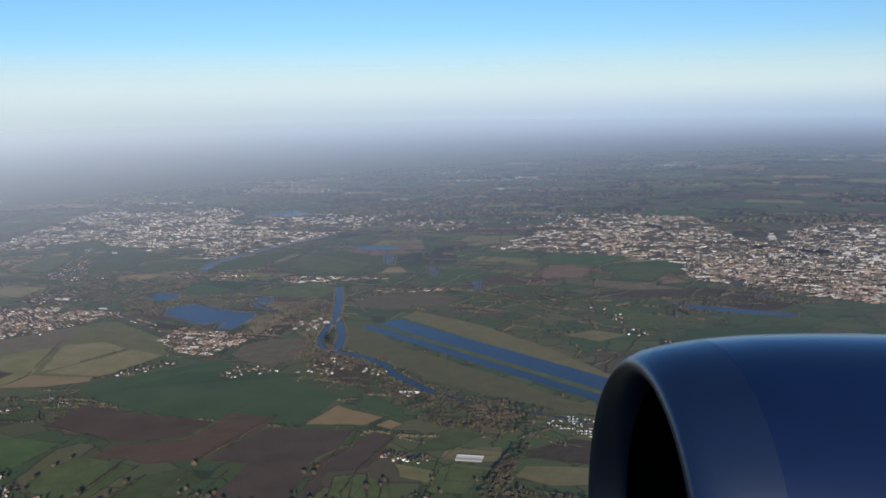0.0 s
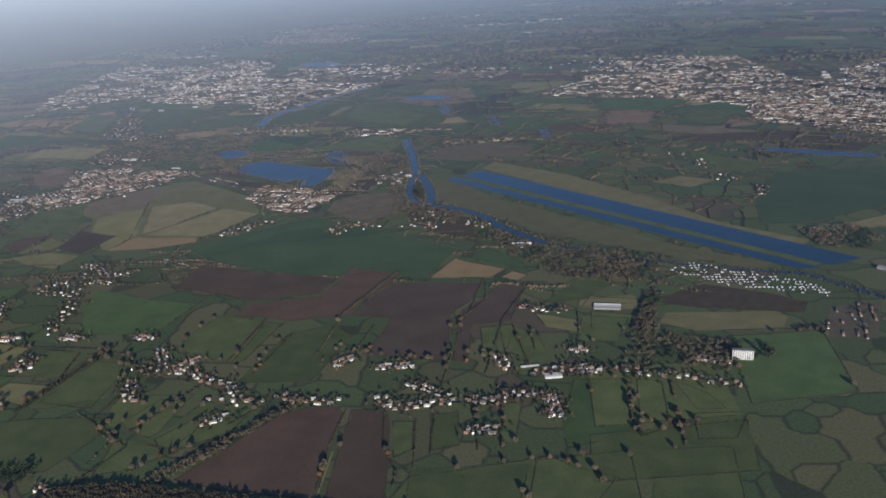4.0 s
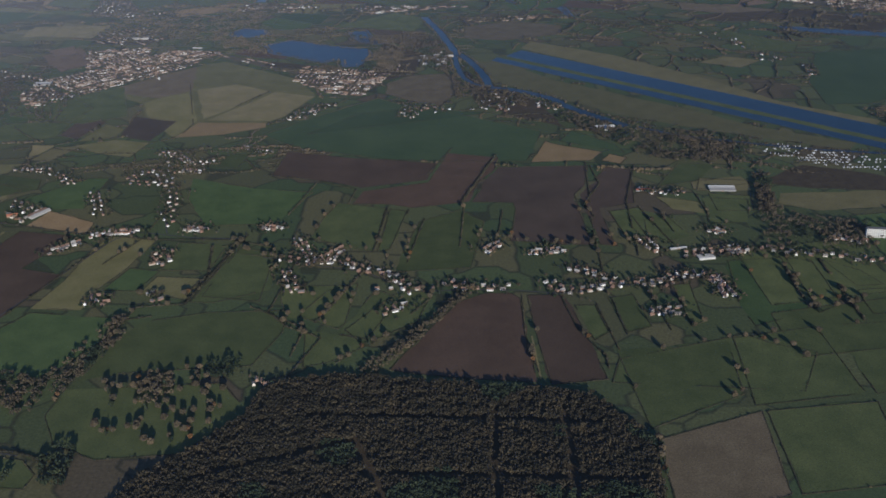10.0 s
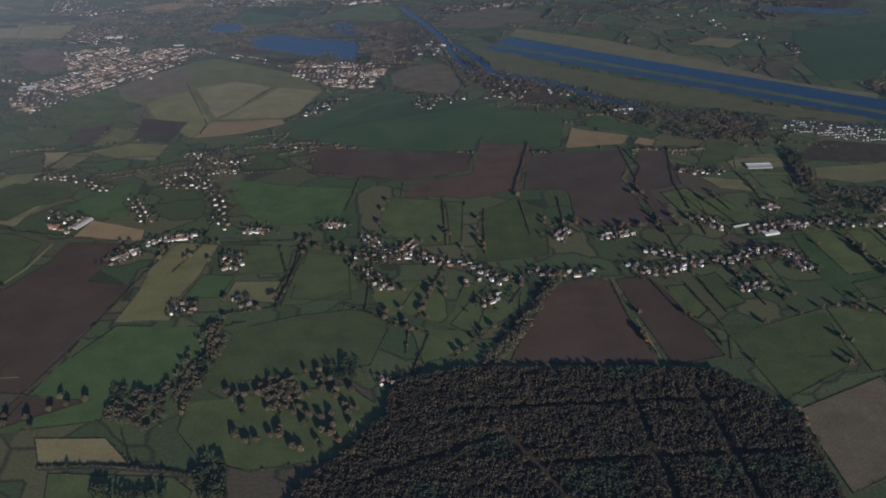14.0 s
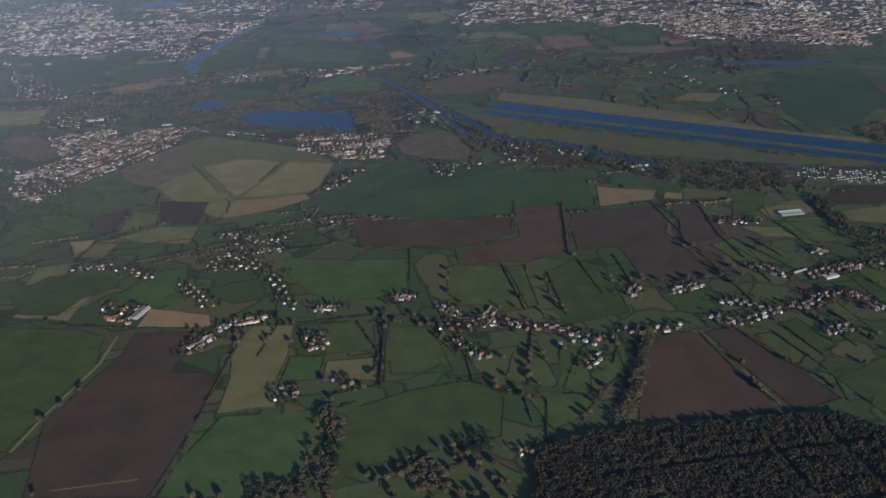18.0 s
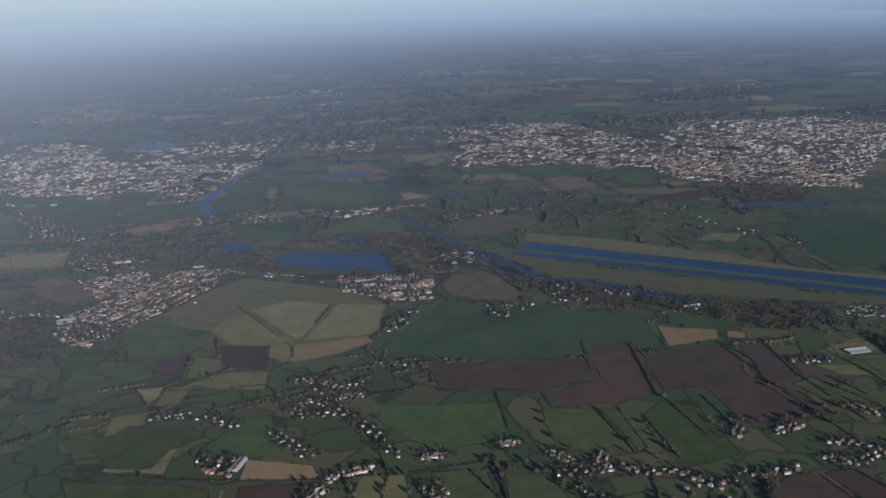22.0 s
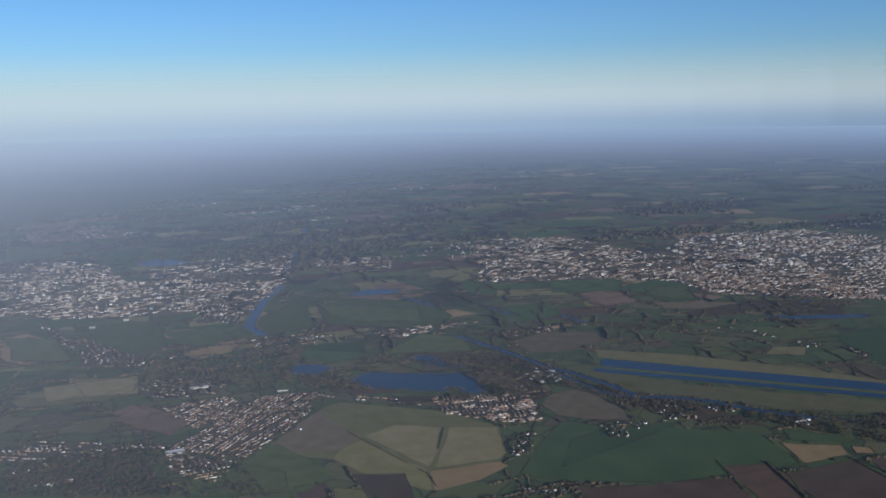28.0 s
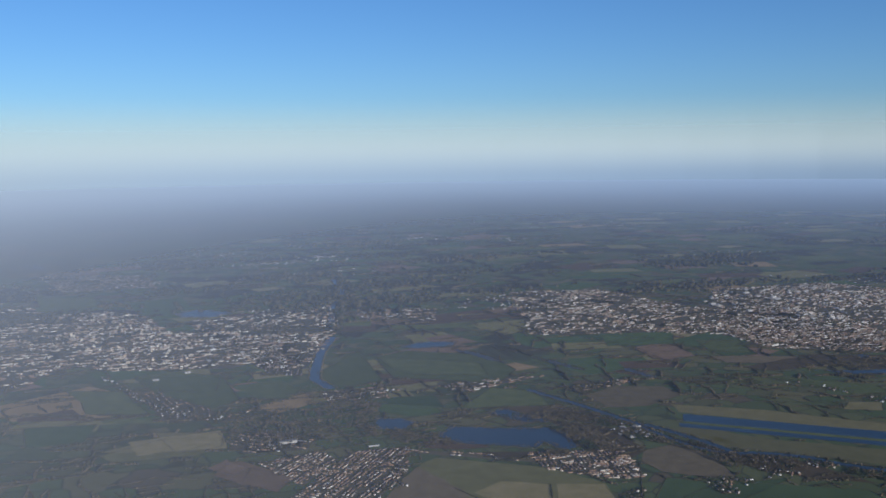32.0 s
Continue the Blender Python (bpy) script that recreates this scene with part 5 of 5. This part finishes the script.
town(260, (190.6, 730.7), (232.5, 731.6), (227.3, 661.5), (270.5, 588.6), (315.6, 559.7), (348.7, 665.4), (257.4, 707.3), turn=9)
town(60, (-16.6, 950.3), (52.7, 913.5), (28.4, 855.5), (-31.8, 886.7))
town(50, (-315.7, 1389.2), (-179.7, 1311.5), (-184.6, 1198.8), (-281.3, 1201.3))
town(50, (316.8, 1721.7), (365.3, 1733.0), (341.4, 1635.0), (290.9, 1642.2))

street(24, (-111.4, 326.6), (-109.5, 334.1), (-105.8, 336.4), (-101.3, 333.1), (-97.6, 323.5), (-103.4, 323.1), (-109.6, 324.8))
street(27, (-101.4, 351.8), (-96.4, 327.1), (-90.9, 311.4), (-87.7, 301.8), (-89.4, 295.5), (-84.9, 285.6))
street(24, (-108.3, 355.0), (-100.7, 354.1), (-92.8, 343.0), (-83.8, 344.9))
street(12, (-94.7, 336.3), (-85.6, 335.2))
street(14, (-77.2, 362.1), (-63.8, 354.1))
street(10, (-78.5, 282.8), (-71.9, 281.2))
street(18, (-108.7, 277.7), (-105.9, 279.4), (-94.2, 281.1))
street(12, (-117.5, 266.4), (-110.4, 273.0))
street(12, (-158.6, 339.7), (-146.8, 338.3))
street(10, (-143.0, 335.1), (-131.7, 323.6))
street(12, (-120.3, 315.2), (-112.0, 295.2))
street(15, (-40.4, 273.7), (-32.7, 256.0))
street(10, (-30.9, 258.8), (-24.2, 266.2))
street(25, (-42.5, 259.6), (-34.2, 256.9), (-23.5, 257.6), (-17.1, 251.8), (-8.3, 249.0))
street(10, (-40.2, 251.3), (-35.1, 236.9))
street(6, (-9.5, 226.0), (-3.0, 229.8))
street(10, (19.2, 263.6), (25.1, 268.7))
street(11, (33.4, 262.1), (43.9, 263.0))
street(12, (7.8, 243.4), (13.8, 239.7), (25.6, 239.5))
street(9, (-8.4, 248.0), (-1.2, 236.8))
street(18, (37.9, 243.1), (41.4, 236.5), (53.8, 239.4), (59.3, 240.9))
street(20, (63.2, 242.7), (69.9, 240.5), (74.8, 246.2), (83.0, 246.1))
street(25, (85.8, 245.0), (87.0, 238.0), (87.7, 233.1))
street(10, (63.8, 224.3), (71.9, 225.4))
street(9, (94.4, 259.6), (99.5, 262.4))
street(8, (105.4, 263.8), (116.7, 258.5))
street(9, (69.3, 271.1), (72.9, 262.3))
street(8, (93.0, 277.3), (95.8, 274.8))
street(11, (118.3, 259.4), (139.5, 253.4))
street(10, (128.7, 271.1), (137.6, 266.9))
street(11, (44.9, 251.7), (57.3, 243.5))
street(15, (80.0, 259.5), (100.5, 264.4))
street(10, (-52.9, 283.5), (-47.3, 281.1))
street(30, (-257.7, 747.8), (-239.1, 677.0), (-227.4, 644.7), (-209.0, 619.9))
street(24, (-134.2, 632.4), (-115.6, 634.1), (-83.3, 631.7))
street(10, (-57.8, 629.2), (-43.3, 623.0))

village(14, (-13.7, 415.3), (-2.9, 407.7), (-7.7, 395.5), (-16.8, 398.1))
village(22, (-63.4, 406.8), (-52.3, 418.9), (-43.4, 418.0), (-55.8, 396.2), (-64.4, 395.7))
village(10, (-154.4, 475.5), (-141.1, 475.0), (-139.4, 463.3), (-154.9, 462.0))
village(14, (-146.8, 309.0), (-133.2, 302.4), (-134.4, 288.8), (-144.9, 294.2))
village(8, (-6.2, 418.6), (8.5, 408.5), (6.3, 400.9), (-7.6, 407.8))
village(8, (-95.6, 239.3), (-86.7, 236.6), (-87.8, 228.3), (-95.7, 230.8))
village(4, (-77.7, 239.8), (-72.5, 238.1), (-73.5, 232.4), (-78.1, 233.0))
village(12, (-84.2, 268.7), (-76.0, 266.1), (-77.8, 254.3), (-84.9, 256.6))
village(4, (-41.6, 194.5), (-32.4, 194.5), (-31.6, 190.8), (-39.9, 190.8))
village(26, (22.2, 430.8), (41.5, 433.0), (33.8, 403.2), (15.7, 405.8))
village(14, (47.8, 418.8), (59.1, 411.6), (53.5, 404.5), (44.7, 410.7))
village(12, (76.4, 314.0), (92.9, 309.9), (89.8, 304.9), (73.6, 308.9))
village(10, (165.4, 497.2), (184.3, 490.6), (179.5, 479.3), (165.8, 479.7))
village(12, (147.1, 551.6), (159.9, 550.9), (172.9, 509.3), (166.2, 503.3))
village(12, (184.0, 473.6), (191.1, 468.0), (186.4, 450.5), (182.0, 454.6))

VALLEY = inside(((44.2, 1358.1), (39.7, 1198.7), (17.6, 1061.9), (-36.6, 923.8), (-66.6, 828.1), (-69.7, 852.9), (-43.8, 964.7), (-3.3, 1058.9), (20.8, 1197.1)), 600, 77)
grove(VALLEY[off_line(VALLEY, RIVERS[0][1], 5.5)], 77, 1.1, "dark wooded sides of a river valley")

# ---- field trees ----
def stand_trees(count):
    r = np.random.default_rng(11)
    pts = np.array(HEDGE_LINES)
    pts = pts[(pts[:, 1] < 300) & (np.abs(pts[:, 0]) < 260)]
    pts = pts[[noise.noise(Vector((x * 0.05, y * 0.05, 21))) > 0.1 for x, y in pts]]
    for x, y in pts[r.choice(len(pts), count, replace=False)]:
        plant(x + r.normal(0, 0.3), y + r.normal(0, 0.3), r)


stand_trees(230)


def parkland(count, *outline):
    """Large trees standing apart in rough grass."""
    r = np.random.default_rng(12)
    for x, y in inside(outline, count, 12):
        plant(x, y, r)


parkland(60, (-75.2, 193.1), (-53.0, 197.6), (-42.5, 190.6), (-46.8, 167.3), (-64.3, 168.3), (-73.5, 176.0))


LAKE = ((45.6, 515.2), (19.5, 493.6), (183.0, 338.0), (206.1, 362.4))


def tree_lines(seed, count, y0, y1, size, label):
    """Short hedgerows and rows of trees across the country, following its grain."""
    r = np.random.default_rng(seed)
    rows = []
    for k in range(count):
        y = y0 + (y1 - y0) * r.random() ** 1.2
        x = r.uniform(-0.62, 0.5) * y - 30
        h = 0.9 * noise.noise(Vector((x * 0.004, y * 0.004, 8))) + (math.pi / 2 if r.random() < 0.35 else 0) + r.normal(0, 0.2)
        n = int(r.integers(12, 60))
        t = np.cumsum(r.uniform(0.35, 0.95, n))
        bendy = 0.05 * np.sin(t * 0.25 + k) * t
        p = np.c_[x + np.cos(h) * t - np.sin(h) * bendy, y + np.sin(h) * t + np.cos(h) * bendy]
        w = size * r.uniform(0.5, 1.4, len(p)) * (1.5 if r.random() < 0.3 else 1.0)
        rows.append(np.c_[p + r.normal(0, 0.2, p.shape), w * 0.7, w, w, w * r.uniform(0.8, 1.4, len(p)), r.uniform(0, 6, len(p))])
    for i, mat in enumerate((SCRUB, BARE)):
        p = np.concatenate(rows[i::2])
        for q in [*WET, *FIELDS, *MEADOWS, LAKE]:
            p = p[~within_many(np.array(q), p[:, :2])]
        for width, course in RIVERS:
            p = p[off_line(p[:, :2], course, width / 2 + (6 if y1 > 800 else 2))]
        ob = new("tree_rows", many("tree_rows", TUFTS[i], p, 0, mat))
        tagged(ob, label, "trees", kind="stuff")


tree_lines(51, 480, 330, 580, 0.36, "bare hedgerow trees between the middle fields")
tree_lines(52, 800, 540, 900, 0.5, "bare tree rows between the far fields")
tree_lines(53, 620, 850, 1900, 0.9, "dark tree rows in the hazy distance")


# ---- single large buildings ----
def shed(x, y, turn, long, deep, eaves, ridge, bays, label, roof=None, wall=None, category="shed"):
    """A long low building of one or more ridged bays, each bay a wall and a roof."""
    root = tagged(new("farm_shed" if category == "shed" else category), label, category)
    o = 0.06
    for k in range(bays):
        y0 = (k - (bays - 1) / 2) * deep
        a, b = long / 2, deep / 2 * 0.97
        v = [(-a, y0 - b, 0), (a, y0 - b, 0), (a, y0 + b, 0), (-a, y0 + b, 0), (-a, y0 - b, eaves), (a, y0 - b, eaves), (a, y0 + b, eaves), (-a, y0 + b, eaves), (-a, y0, ridge), (a, y0, ridge)]
        part("wall", mesh_of("wall", v, [(0, 1, 5, 4), (2, 3, 7, 6), (1, 2, 6, 9, 5), (3, 0, 4, 8, 7)], wall or SHEET), root)
        for s in (-1, 1):
            q = [(-a - o, y0 + s * b, eaves), (a + o, y0 + s * b, eaves), (a + o, y0, ridge), (-a - o, y0, ridge)]
            q += [(u, w, z + 0.05) for u, w, z in q]
            part("roof", mesh_of("roof", q, [(0, 1, 2, 3), (4, 7, 6, 5), (0, 4, 5, 1), (1, 5, 6, 2), (2, 6, 7, 3), (3, 7, 4, 0)], roof or SHEET), root)
    part("door", mesh_of("door", [(-0.3, -deep * bays / 2 - 0.02, 0), (0.3, -deep * bays / 2 - 0.02, 0), (0.3, -deep * bays / 2 - 0.02, eaves * 0.8), (-0.3, -deep * bays / 2 - 0.02, eaves * 0.8),
                                  (-0.3, -deep * bays / 2 + 0.02, 0), (0.3, -deep * bays / 2 + 0.02, 0), (0.3, -deep * bays / 2 + 0.02, eaves * 0.8), (-0.3, -deep * bays / 2 + 0.02, eaves * 0.8)],
                         [(0, 1, 2, 3), (0, 4, 5, 1), (1, 5, 6, 2), (3, 2, 6, 7), (0, 3, 7, 4)], ROOF), root)
    root.matrix_basis = pose(x, y, 0.03, 0, 0, turn)
    return root


def block_of_flats(x, y, turn):
    """A pale slab of flats: wall, flat roof and upright bands of dark windows."""
    root = tagged(new("block_of_flats"), "large white block with dark upright window bays", "flats")
    v, f = box_shape(3.0, 0.7, 2.9)
    wall = part("wall", mesh_of("wall", v, f, WHITE), root)
    v, f = box_shape(3.1, 0.8, 0.12)
    part("roof", mesh_of("roof", v, f, ROOF), root).location = (0, 0, 2.9)
    wv, wf = box_shape(0.17, 0.03, 0.34)
    pane = mesh_of("window", wv, wf, PANE)
    for kx in np.linspace(-2.6, 2.6, 9):
        for kz in range(5):
            part("window", pane, wall).location = (kx, -0.71, 0.22 + kz * 0.54)
    root.matrix_basis = pose(x, y, 0.03, 0, 0, turn)


WHITE, _n, _l, _b = material("white_render", 0.8)
_t = noise_node(_n, _l, _n.new("ShaderNodeNewGeometry").outputs["Position"], 1.5)
_r = ramp(_n, [(0.3, (0.5, 0.49, 0.46)), (0.7, (0.66, 0.65, 0.61))])
_l.new(_t.outputs[0], _r.inputs[0])
_l.new(_r.outputs[0], _b.inputs["Base Color"])
TOWN_CENTRE = ((-290, 933), (-265, 992), (-208, 938), (-190, 801), (-197, 762), (-249, 787))
RIVERSIDE_WORKS = ((-193, 908), (-132, 882), (-131, 846), (-192, 860))
RUST = built("red_roof", [(0, (0.3, 0.09, 0.05)), (0.5, (0.36, 0.13, 0.07))])

shed(104.6, 311.3, -4, 9.0, 1.5, 0.45, 0.75, 3, "three pale ridged farm sheds side by side")
shed(72.8, 379.8, 2, 8.0, 1.5, 0.7, 1.1, 1, "long white clubhouse with a pitched roof", roof=WHITE, wall=WHITE, category="clubhouse")
shed(73.0, 377.7, 88, 3.2, 1.3, 0.7, 1.05, 1, "short white wing of a clubhouse", roof=WHITE, wall=WHITE, category="clubhouse")
block_of_flats(142.5, 270.8, -6)
shed(-133.5, 296.5, 62, 8.0, 1.6, 0.5, 0.95, 2, "long dark-roofed barn with pale gutters", roof=ROOF)
shed(-141.9, 295.1, 20, 3.6, 1.5, 0.5, 0.95, 1, "old barn with a red tiled roof", roof=RUST, wall=BRICK)
shed(-138.5, 292.6, 5, 3.2, 0.7, 0.35, 0.55, 1, "low brick farm outbuilding beside the road", roof=ROOF, wall=BRICK)
shed(-175.2, 551.2, 4, 9.5, 3.2, 0.9, 1.1, 1, "large white-walled depot with a flat pale roof", category="depot")
shed(-196.1, 457.8, 4, 8.0, 2.4, 0.7, 0.95, 2, "pale school hall with low roofs", category="school")
shed(-135.6, 526.5, -6, 5.5, 0.8, 0.4, 0.6, 1, "very long narrow pale terrace", category="terrace")
shed(207.5, 348.4, -43, 6.0, 2.6, 0.8, 1.2, 1, "pale boathouse at the head of the lake", category="boathouse")
shed(79.4, 263.9, 14, 5.5, 0.9, 0.35, 0.5, 1, "long pale glasshouse beside the gardens", category="glasshouse")
shed(86.4, 257.6, 10, 5.0, 1.0, 0.4, 0.6, 3, "grey nursery sheds with low ridged roofs")
shed(76.8, 310.7, 3, 5.0, 1.2, 0.45, 0.8, 1, "farm shed with a rust-red roof", roof=RUST)


def works_estate(seed, count, x0, x1, y0, y1, turn, most=15):
    """Flat-roofed works and warehouses standing in rows."""
    r = np.random.default_rng(seed)
    for k in range(count):
        x, y = r.uniform(x0, x1), y0 + (y1 - y0) * (k + 0.5) / count + r.normal(0, 4)
        shed(x, y, turn + r.choice((0, 90), p=(0.8, 0.2)) + r.normal(0, 3), r.uniform(0.4, 1) * most, r.uniform(0.16, 0.33) * most, r.uniform(0.8, 1.3) * min(1, most / 8), r.uniform(1.35, 1.6) * min(1, most / 8), int(r.integers(1, 3)),
             "pale flat-roofed warehouse on a works estate", category="warehouse")


# pale roofs far out in the haze
for x, y, long in ((123, 3684, 34), (901, 3888, 60), (153, 3255, 40), (-1161, 2994, 80), (-461, 2129, 22), (104, 3818, 50), (237, 1299, 9), (50, 1245, 8)):
    shed(x, y, 6, long, long * 0.16, 0.05 * long, 0.07 * long, 2, "far pale warehouse roofs standing in haze", category="warehouse")
works_estate(21, 110, 280, 480, 680, 880, 8, 7)
works_estate(25, 16, -9, 8, 484, 505, 8, 4)
works_estate(22, 16, -270, -150, 725, 840, 3, 6)
BEIGE = built("beige_stone", [(0, (0.52, 0.43, 0.31)), (0.35, (0.62, 0.56, 0.45)), (0.7, (0.42, 0.32, 0.23))])


def office_block(x, y, turn, long, deep, tall):
    """A flat-roofed town block with bands of windows and a plant room on its roof."""
    root = tagged(new("office_block"), "pale beige flat-roofed office block in the town centre", "office")
    wall = part("wall", mesh_of("wall", *box_shape(long / 2, deep / 2, tall), BEIGE), root)
    roof = part("roof", mesh_of("roof", *box_shape(long / 2 + 0.08, deep / 2 + 0.08, 0.12), ROOF), root)
    roof.location = (0, 0, tall)
    part("plant_room", mesh_of("plant_room", *box_shape(long / 7, deep / 5, 0.35), SHEET), roof).location = (long / 6, 0, 0.12)
    band = mesh_of("window", *box_shape(long / 2 - 0.2, 0.03, 0.16), PANE)
    for k in range(int(tall / 0.42)):
        part("window", band, wall).location = (0, -deep / 2 - 0.01, 0.2 + k * 0.42)
    root.matrix_basis = pose(x, y, 0.03, 0, 0, turn)


def town_centre(seed, count, outline):
    r = np.random.default_rng(seed)
    for x, y in inside(outline, count, seed):
        office_block(x, y, r.choice((4, 94)) + r.normal(0, 4), r.uniform(1.8, 4.4), r.uniform(1.3, 2.2), r.uniform(0.7, 1.7))


town_centre(23, 64, TOWN_CENTRE)
town_centre(24, 14, RIVERSIDE_WORKS)


def far_country(seed):
    """Hamlets, copses and lone farms out to the horizon."""
    r = np.random.default_rng(seed)
    for k in range(150):
        d, a = 900 + 3000 * r.random() ** 1.4, radians(r.uniform(40, 150))
        x, y = -60 + d * math.cos(a), d * math.sin(a)
        if y < 880:
            continue
        n, w = int(r.integers(8, 46)), r.uniform(10, 45)
        p = np.c_[r.normal(x, w, n), r.normal(y, w * 0.5, n)]
        block(p, r.uniform(0, 3.14, n), r, "hamlet", "far scattered houses and farms in haze", (1.0, 2.6))
    for k in range(170):
        d, a = 900 + 2800 * r.random() ** 1.3, radians(r.uniform(35, 155))
        x, y = -60 + d * math.cos(a), d * math.sin(a)
        if y < 900:
            continue
        n = int(r.integers(40, 150))
        p = np.c_[r.normal(x, r.uniform(20, 60), n), r.normal(y, r.uniform(8, 25), n)]
        w = r.uniform(1.6, 3.6, n)
        ob = new("woodland", many("woodland", TUFTS[k % 4], np.c_[p, w * 0.5, w, w, w * 0.7, r.uniform(0, 6, n)], 0, SCRUB))
        tagged(ob, "far dark copse standing in haze", "woodland", kind="stuff")


far_country(31)


def far_fields(seed):
    """Patches of other crops beyond the towns, one mesh for each kind."""
    r = np.random.default_rng(seed)
    quad = ([(-.5, -.45, 0), (.5, -.5, 0), (.42, .5, 0), (-.48, .42, 0)], [(0, 1, 2, 3)])
    for k, kind in enumerate(("paleolive", "grass", "clay", "brightgrass", "stubble", "olive", "soil")):
        n = 60 if kind in ("paleolive", "stubble") else 150
        d, a = 640 + 3300 * r.random(n) ** 1.5, np.radians(r.uniform(38, 150, n))
        x, y = -60 + d * np.cos(a), d * np.sin(a)
        ok = y > 620
        g = 1 + y / 1500
        rows = np.c_[x, y, r.uniform(0.004, 0.018, n), r.uniform(18, 55, n) * g, r.uniform(14, 34, n) * g, np.ones(n), r.uniform(-0.5, 0.5, n)][ok]
        ob = new("field", many("field", quad, rows, 0, LAND[kind]))
        tagged(ob, "far " + LABELS[kind], "field", kind="stuff")


far_fields(41)


def caravan_park(seed, count):
    """White caravans in short rows beside the river."""
    r = np.random.default_rng(seed)
    first = None
    for x, y in inside(((126.7, 349.4), (140, 355.9), (177, 335), (185, 321.5), (150, 331)), count, seed):
        x, y = round(x / 1.5) * 1.5 + r.normal(0, 0.12), round(y / 2.6) * 2.6 + r.normal(0, 0.2)
        if first is None:
            first = tagged(new("caravan"), "small white caravan parked in a row", "caravan", "caravans beside the river")
            v = [(-.45, -.16, .08), (.45, -.16, .08), (.45, .16, .08), (-.45, .16, .08), (-.45, -.16, .3), (.45, -.16, .3), (.45, .16, .3), (-.45, .16, .3), (-.4, -.1, .36), (.4, -.1, .36), (.4, .1, .36), (-.4, .1, .36)]
            body = part("body", mesh_of("body", v, [(3, 2, 1, 0), (0, 1, 5, 4), (1, 2, 6, 5), (2, 3, 7, 6), (3, 0, 4, 7), (4, 5, 9, 8), (5, 6, 10, 9), (6, 7, 11, 10), (7, 4, 8, 11), (8, 9, 10, 11)], WHITE), first)
            v, f = box_shape(0.3, 0.165, 0.1)
            part("window", mesh_of("window", v, f, PANE), body).location = (0, 0, 0.17)
            v, f = box_shape(0.06, 0.17, 0.1)
            part("wheel", mesh_of("wheel", v, f, PANE), first)
            first.matrix_basis = pose(x, y, 0.03, 0, 0, -30)
        else:
            copy_thing(first, pose(x, y, 0.03, 0, 0, -30 + r.choice((0, 90)) + r.normal(0, 6)))


caravan_park(5, 210)


# ---- the airliner's engine, hanging in the air where the flight begins ----
def engine():
    root = tagged(new("jet_engine"), "large glossy dark blue jet engine cowling with an open inlet", "engine")
    def turned(name, profile, mat, label):
        n, v, f = 72, [], []
        for x, rad in profile:
            v += [(x, rad * math.cos(2 * math.pi * i / n), rad * math.sin(2 * math.pi * i / n)) for i in range(n)]
        for k in range(len(profile) - 1):
            f += [(k * n + i, k * n + (i + 1) % n, k * n + n + (i + 1) % n, k * n + n + i) for i in range(n)]
        me = mesh_of(name, v, f, mat)
        me.polygons.foreach_set("use_smooth", [True] * len(f))
        return part(name, me, root, label)
    turned("inlet_lip", [(-0.34, 1.33), (-0.16, 1.36), (-0.05, 1.41), (0.0, 1.47), (-0.05, 1.54), (-0.17, 1.6), (-0.38, 1.65), (-0.62, 1.685)], LIP, "dark blue rounded inlet lip")
    turned("cowl", [(-0.62, 1.686), (-1.0, 1.715), (-1.5, 1.725), (-2.1, 1.72), (-2.8, 1.68), (-3.5, 1.6), (-4.3, 1.48)], BLUE, "glossy blue fan cowl")
    turned("duct", [(-0.34, 1.329), (-0.7, 1.33), (-1.3, 1.4)], DUCT, "inlet duct coloured near-black for its shade")
    turned("fan_face", [(-1.3, 1.4), (-1.32, 0.35)], DUCT, "fan face coloured near-black for its shade")
    turned("spinner", [(-1.32, 0.36), (-1.05, 0.25), (-0.85, 0.12), (-0.75, 0.01)], DUCT, "spinner cone coloured near-black for its shade")
    turned("tail", [(-4.3, 1.5), (-4.32, 0.9), (-5.4, 0.6)], DUCT, "dark exhaust")
    root.matrix_basis = pose(137.74, 17.16, 117.06, 0, -1.9, -167.1)


def paint(name, tone, rough):
    m, nodes, links, b = material(name, rough, spec=0.5)
    n = noise_node(nodes, links, nodes.new("ShaderNodeNewGeometry").outputs["Position"], 1.2)
    r = ramp(nodes, [(0.3, tuple(c * 0.9 for c in tone)), (0.7, tuple(c * 1.1 for c in tone))])
    links.new(n.outputs[0], r.inputs[0])
    links.new(r.outputs[0], b.inputs["Base Color"])
    b.inputs["Coat Weight"].default_value, b.inputs["Coat Roughness"].default_value = 0.4, 0.15
    return m


# blue paint darkened to hold the shade of the fuselage, which isn't built
BLUE = paint("shaded_blue_paint", (0.003, 0.009, 0.035), 0.3)
LIP = paint("shaded_blue_lip", (0.005, 0.012, 0.034), 0.35)
# near-black base: the shade inside the engine is put into its colour
DUCT, _n, _l, _b = material("shaded_duct", 1.0, spec=0.0)
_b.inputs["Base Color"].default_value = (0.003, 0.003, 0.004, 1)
engine()
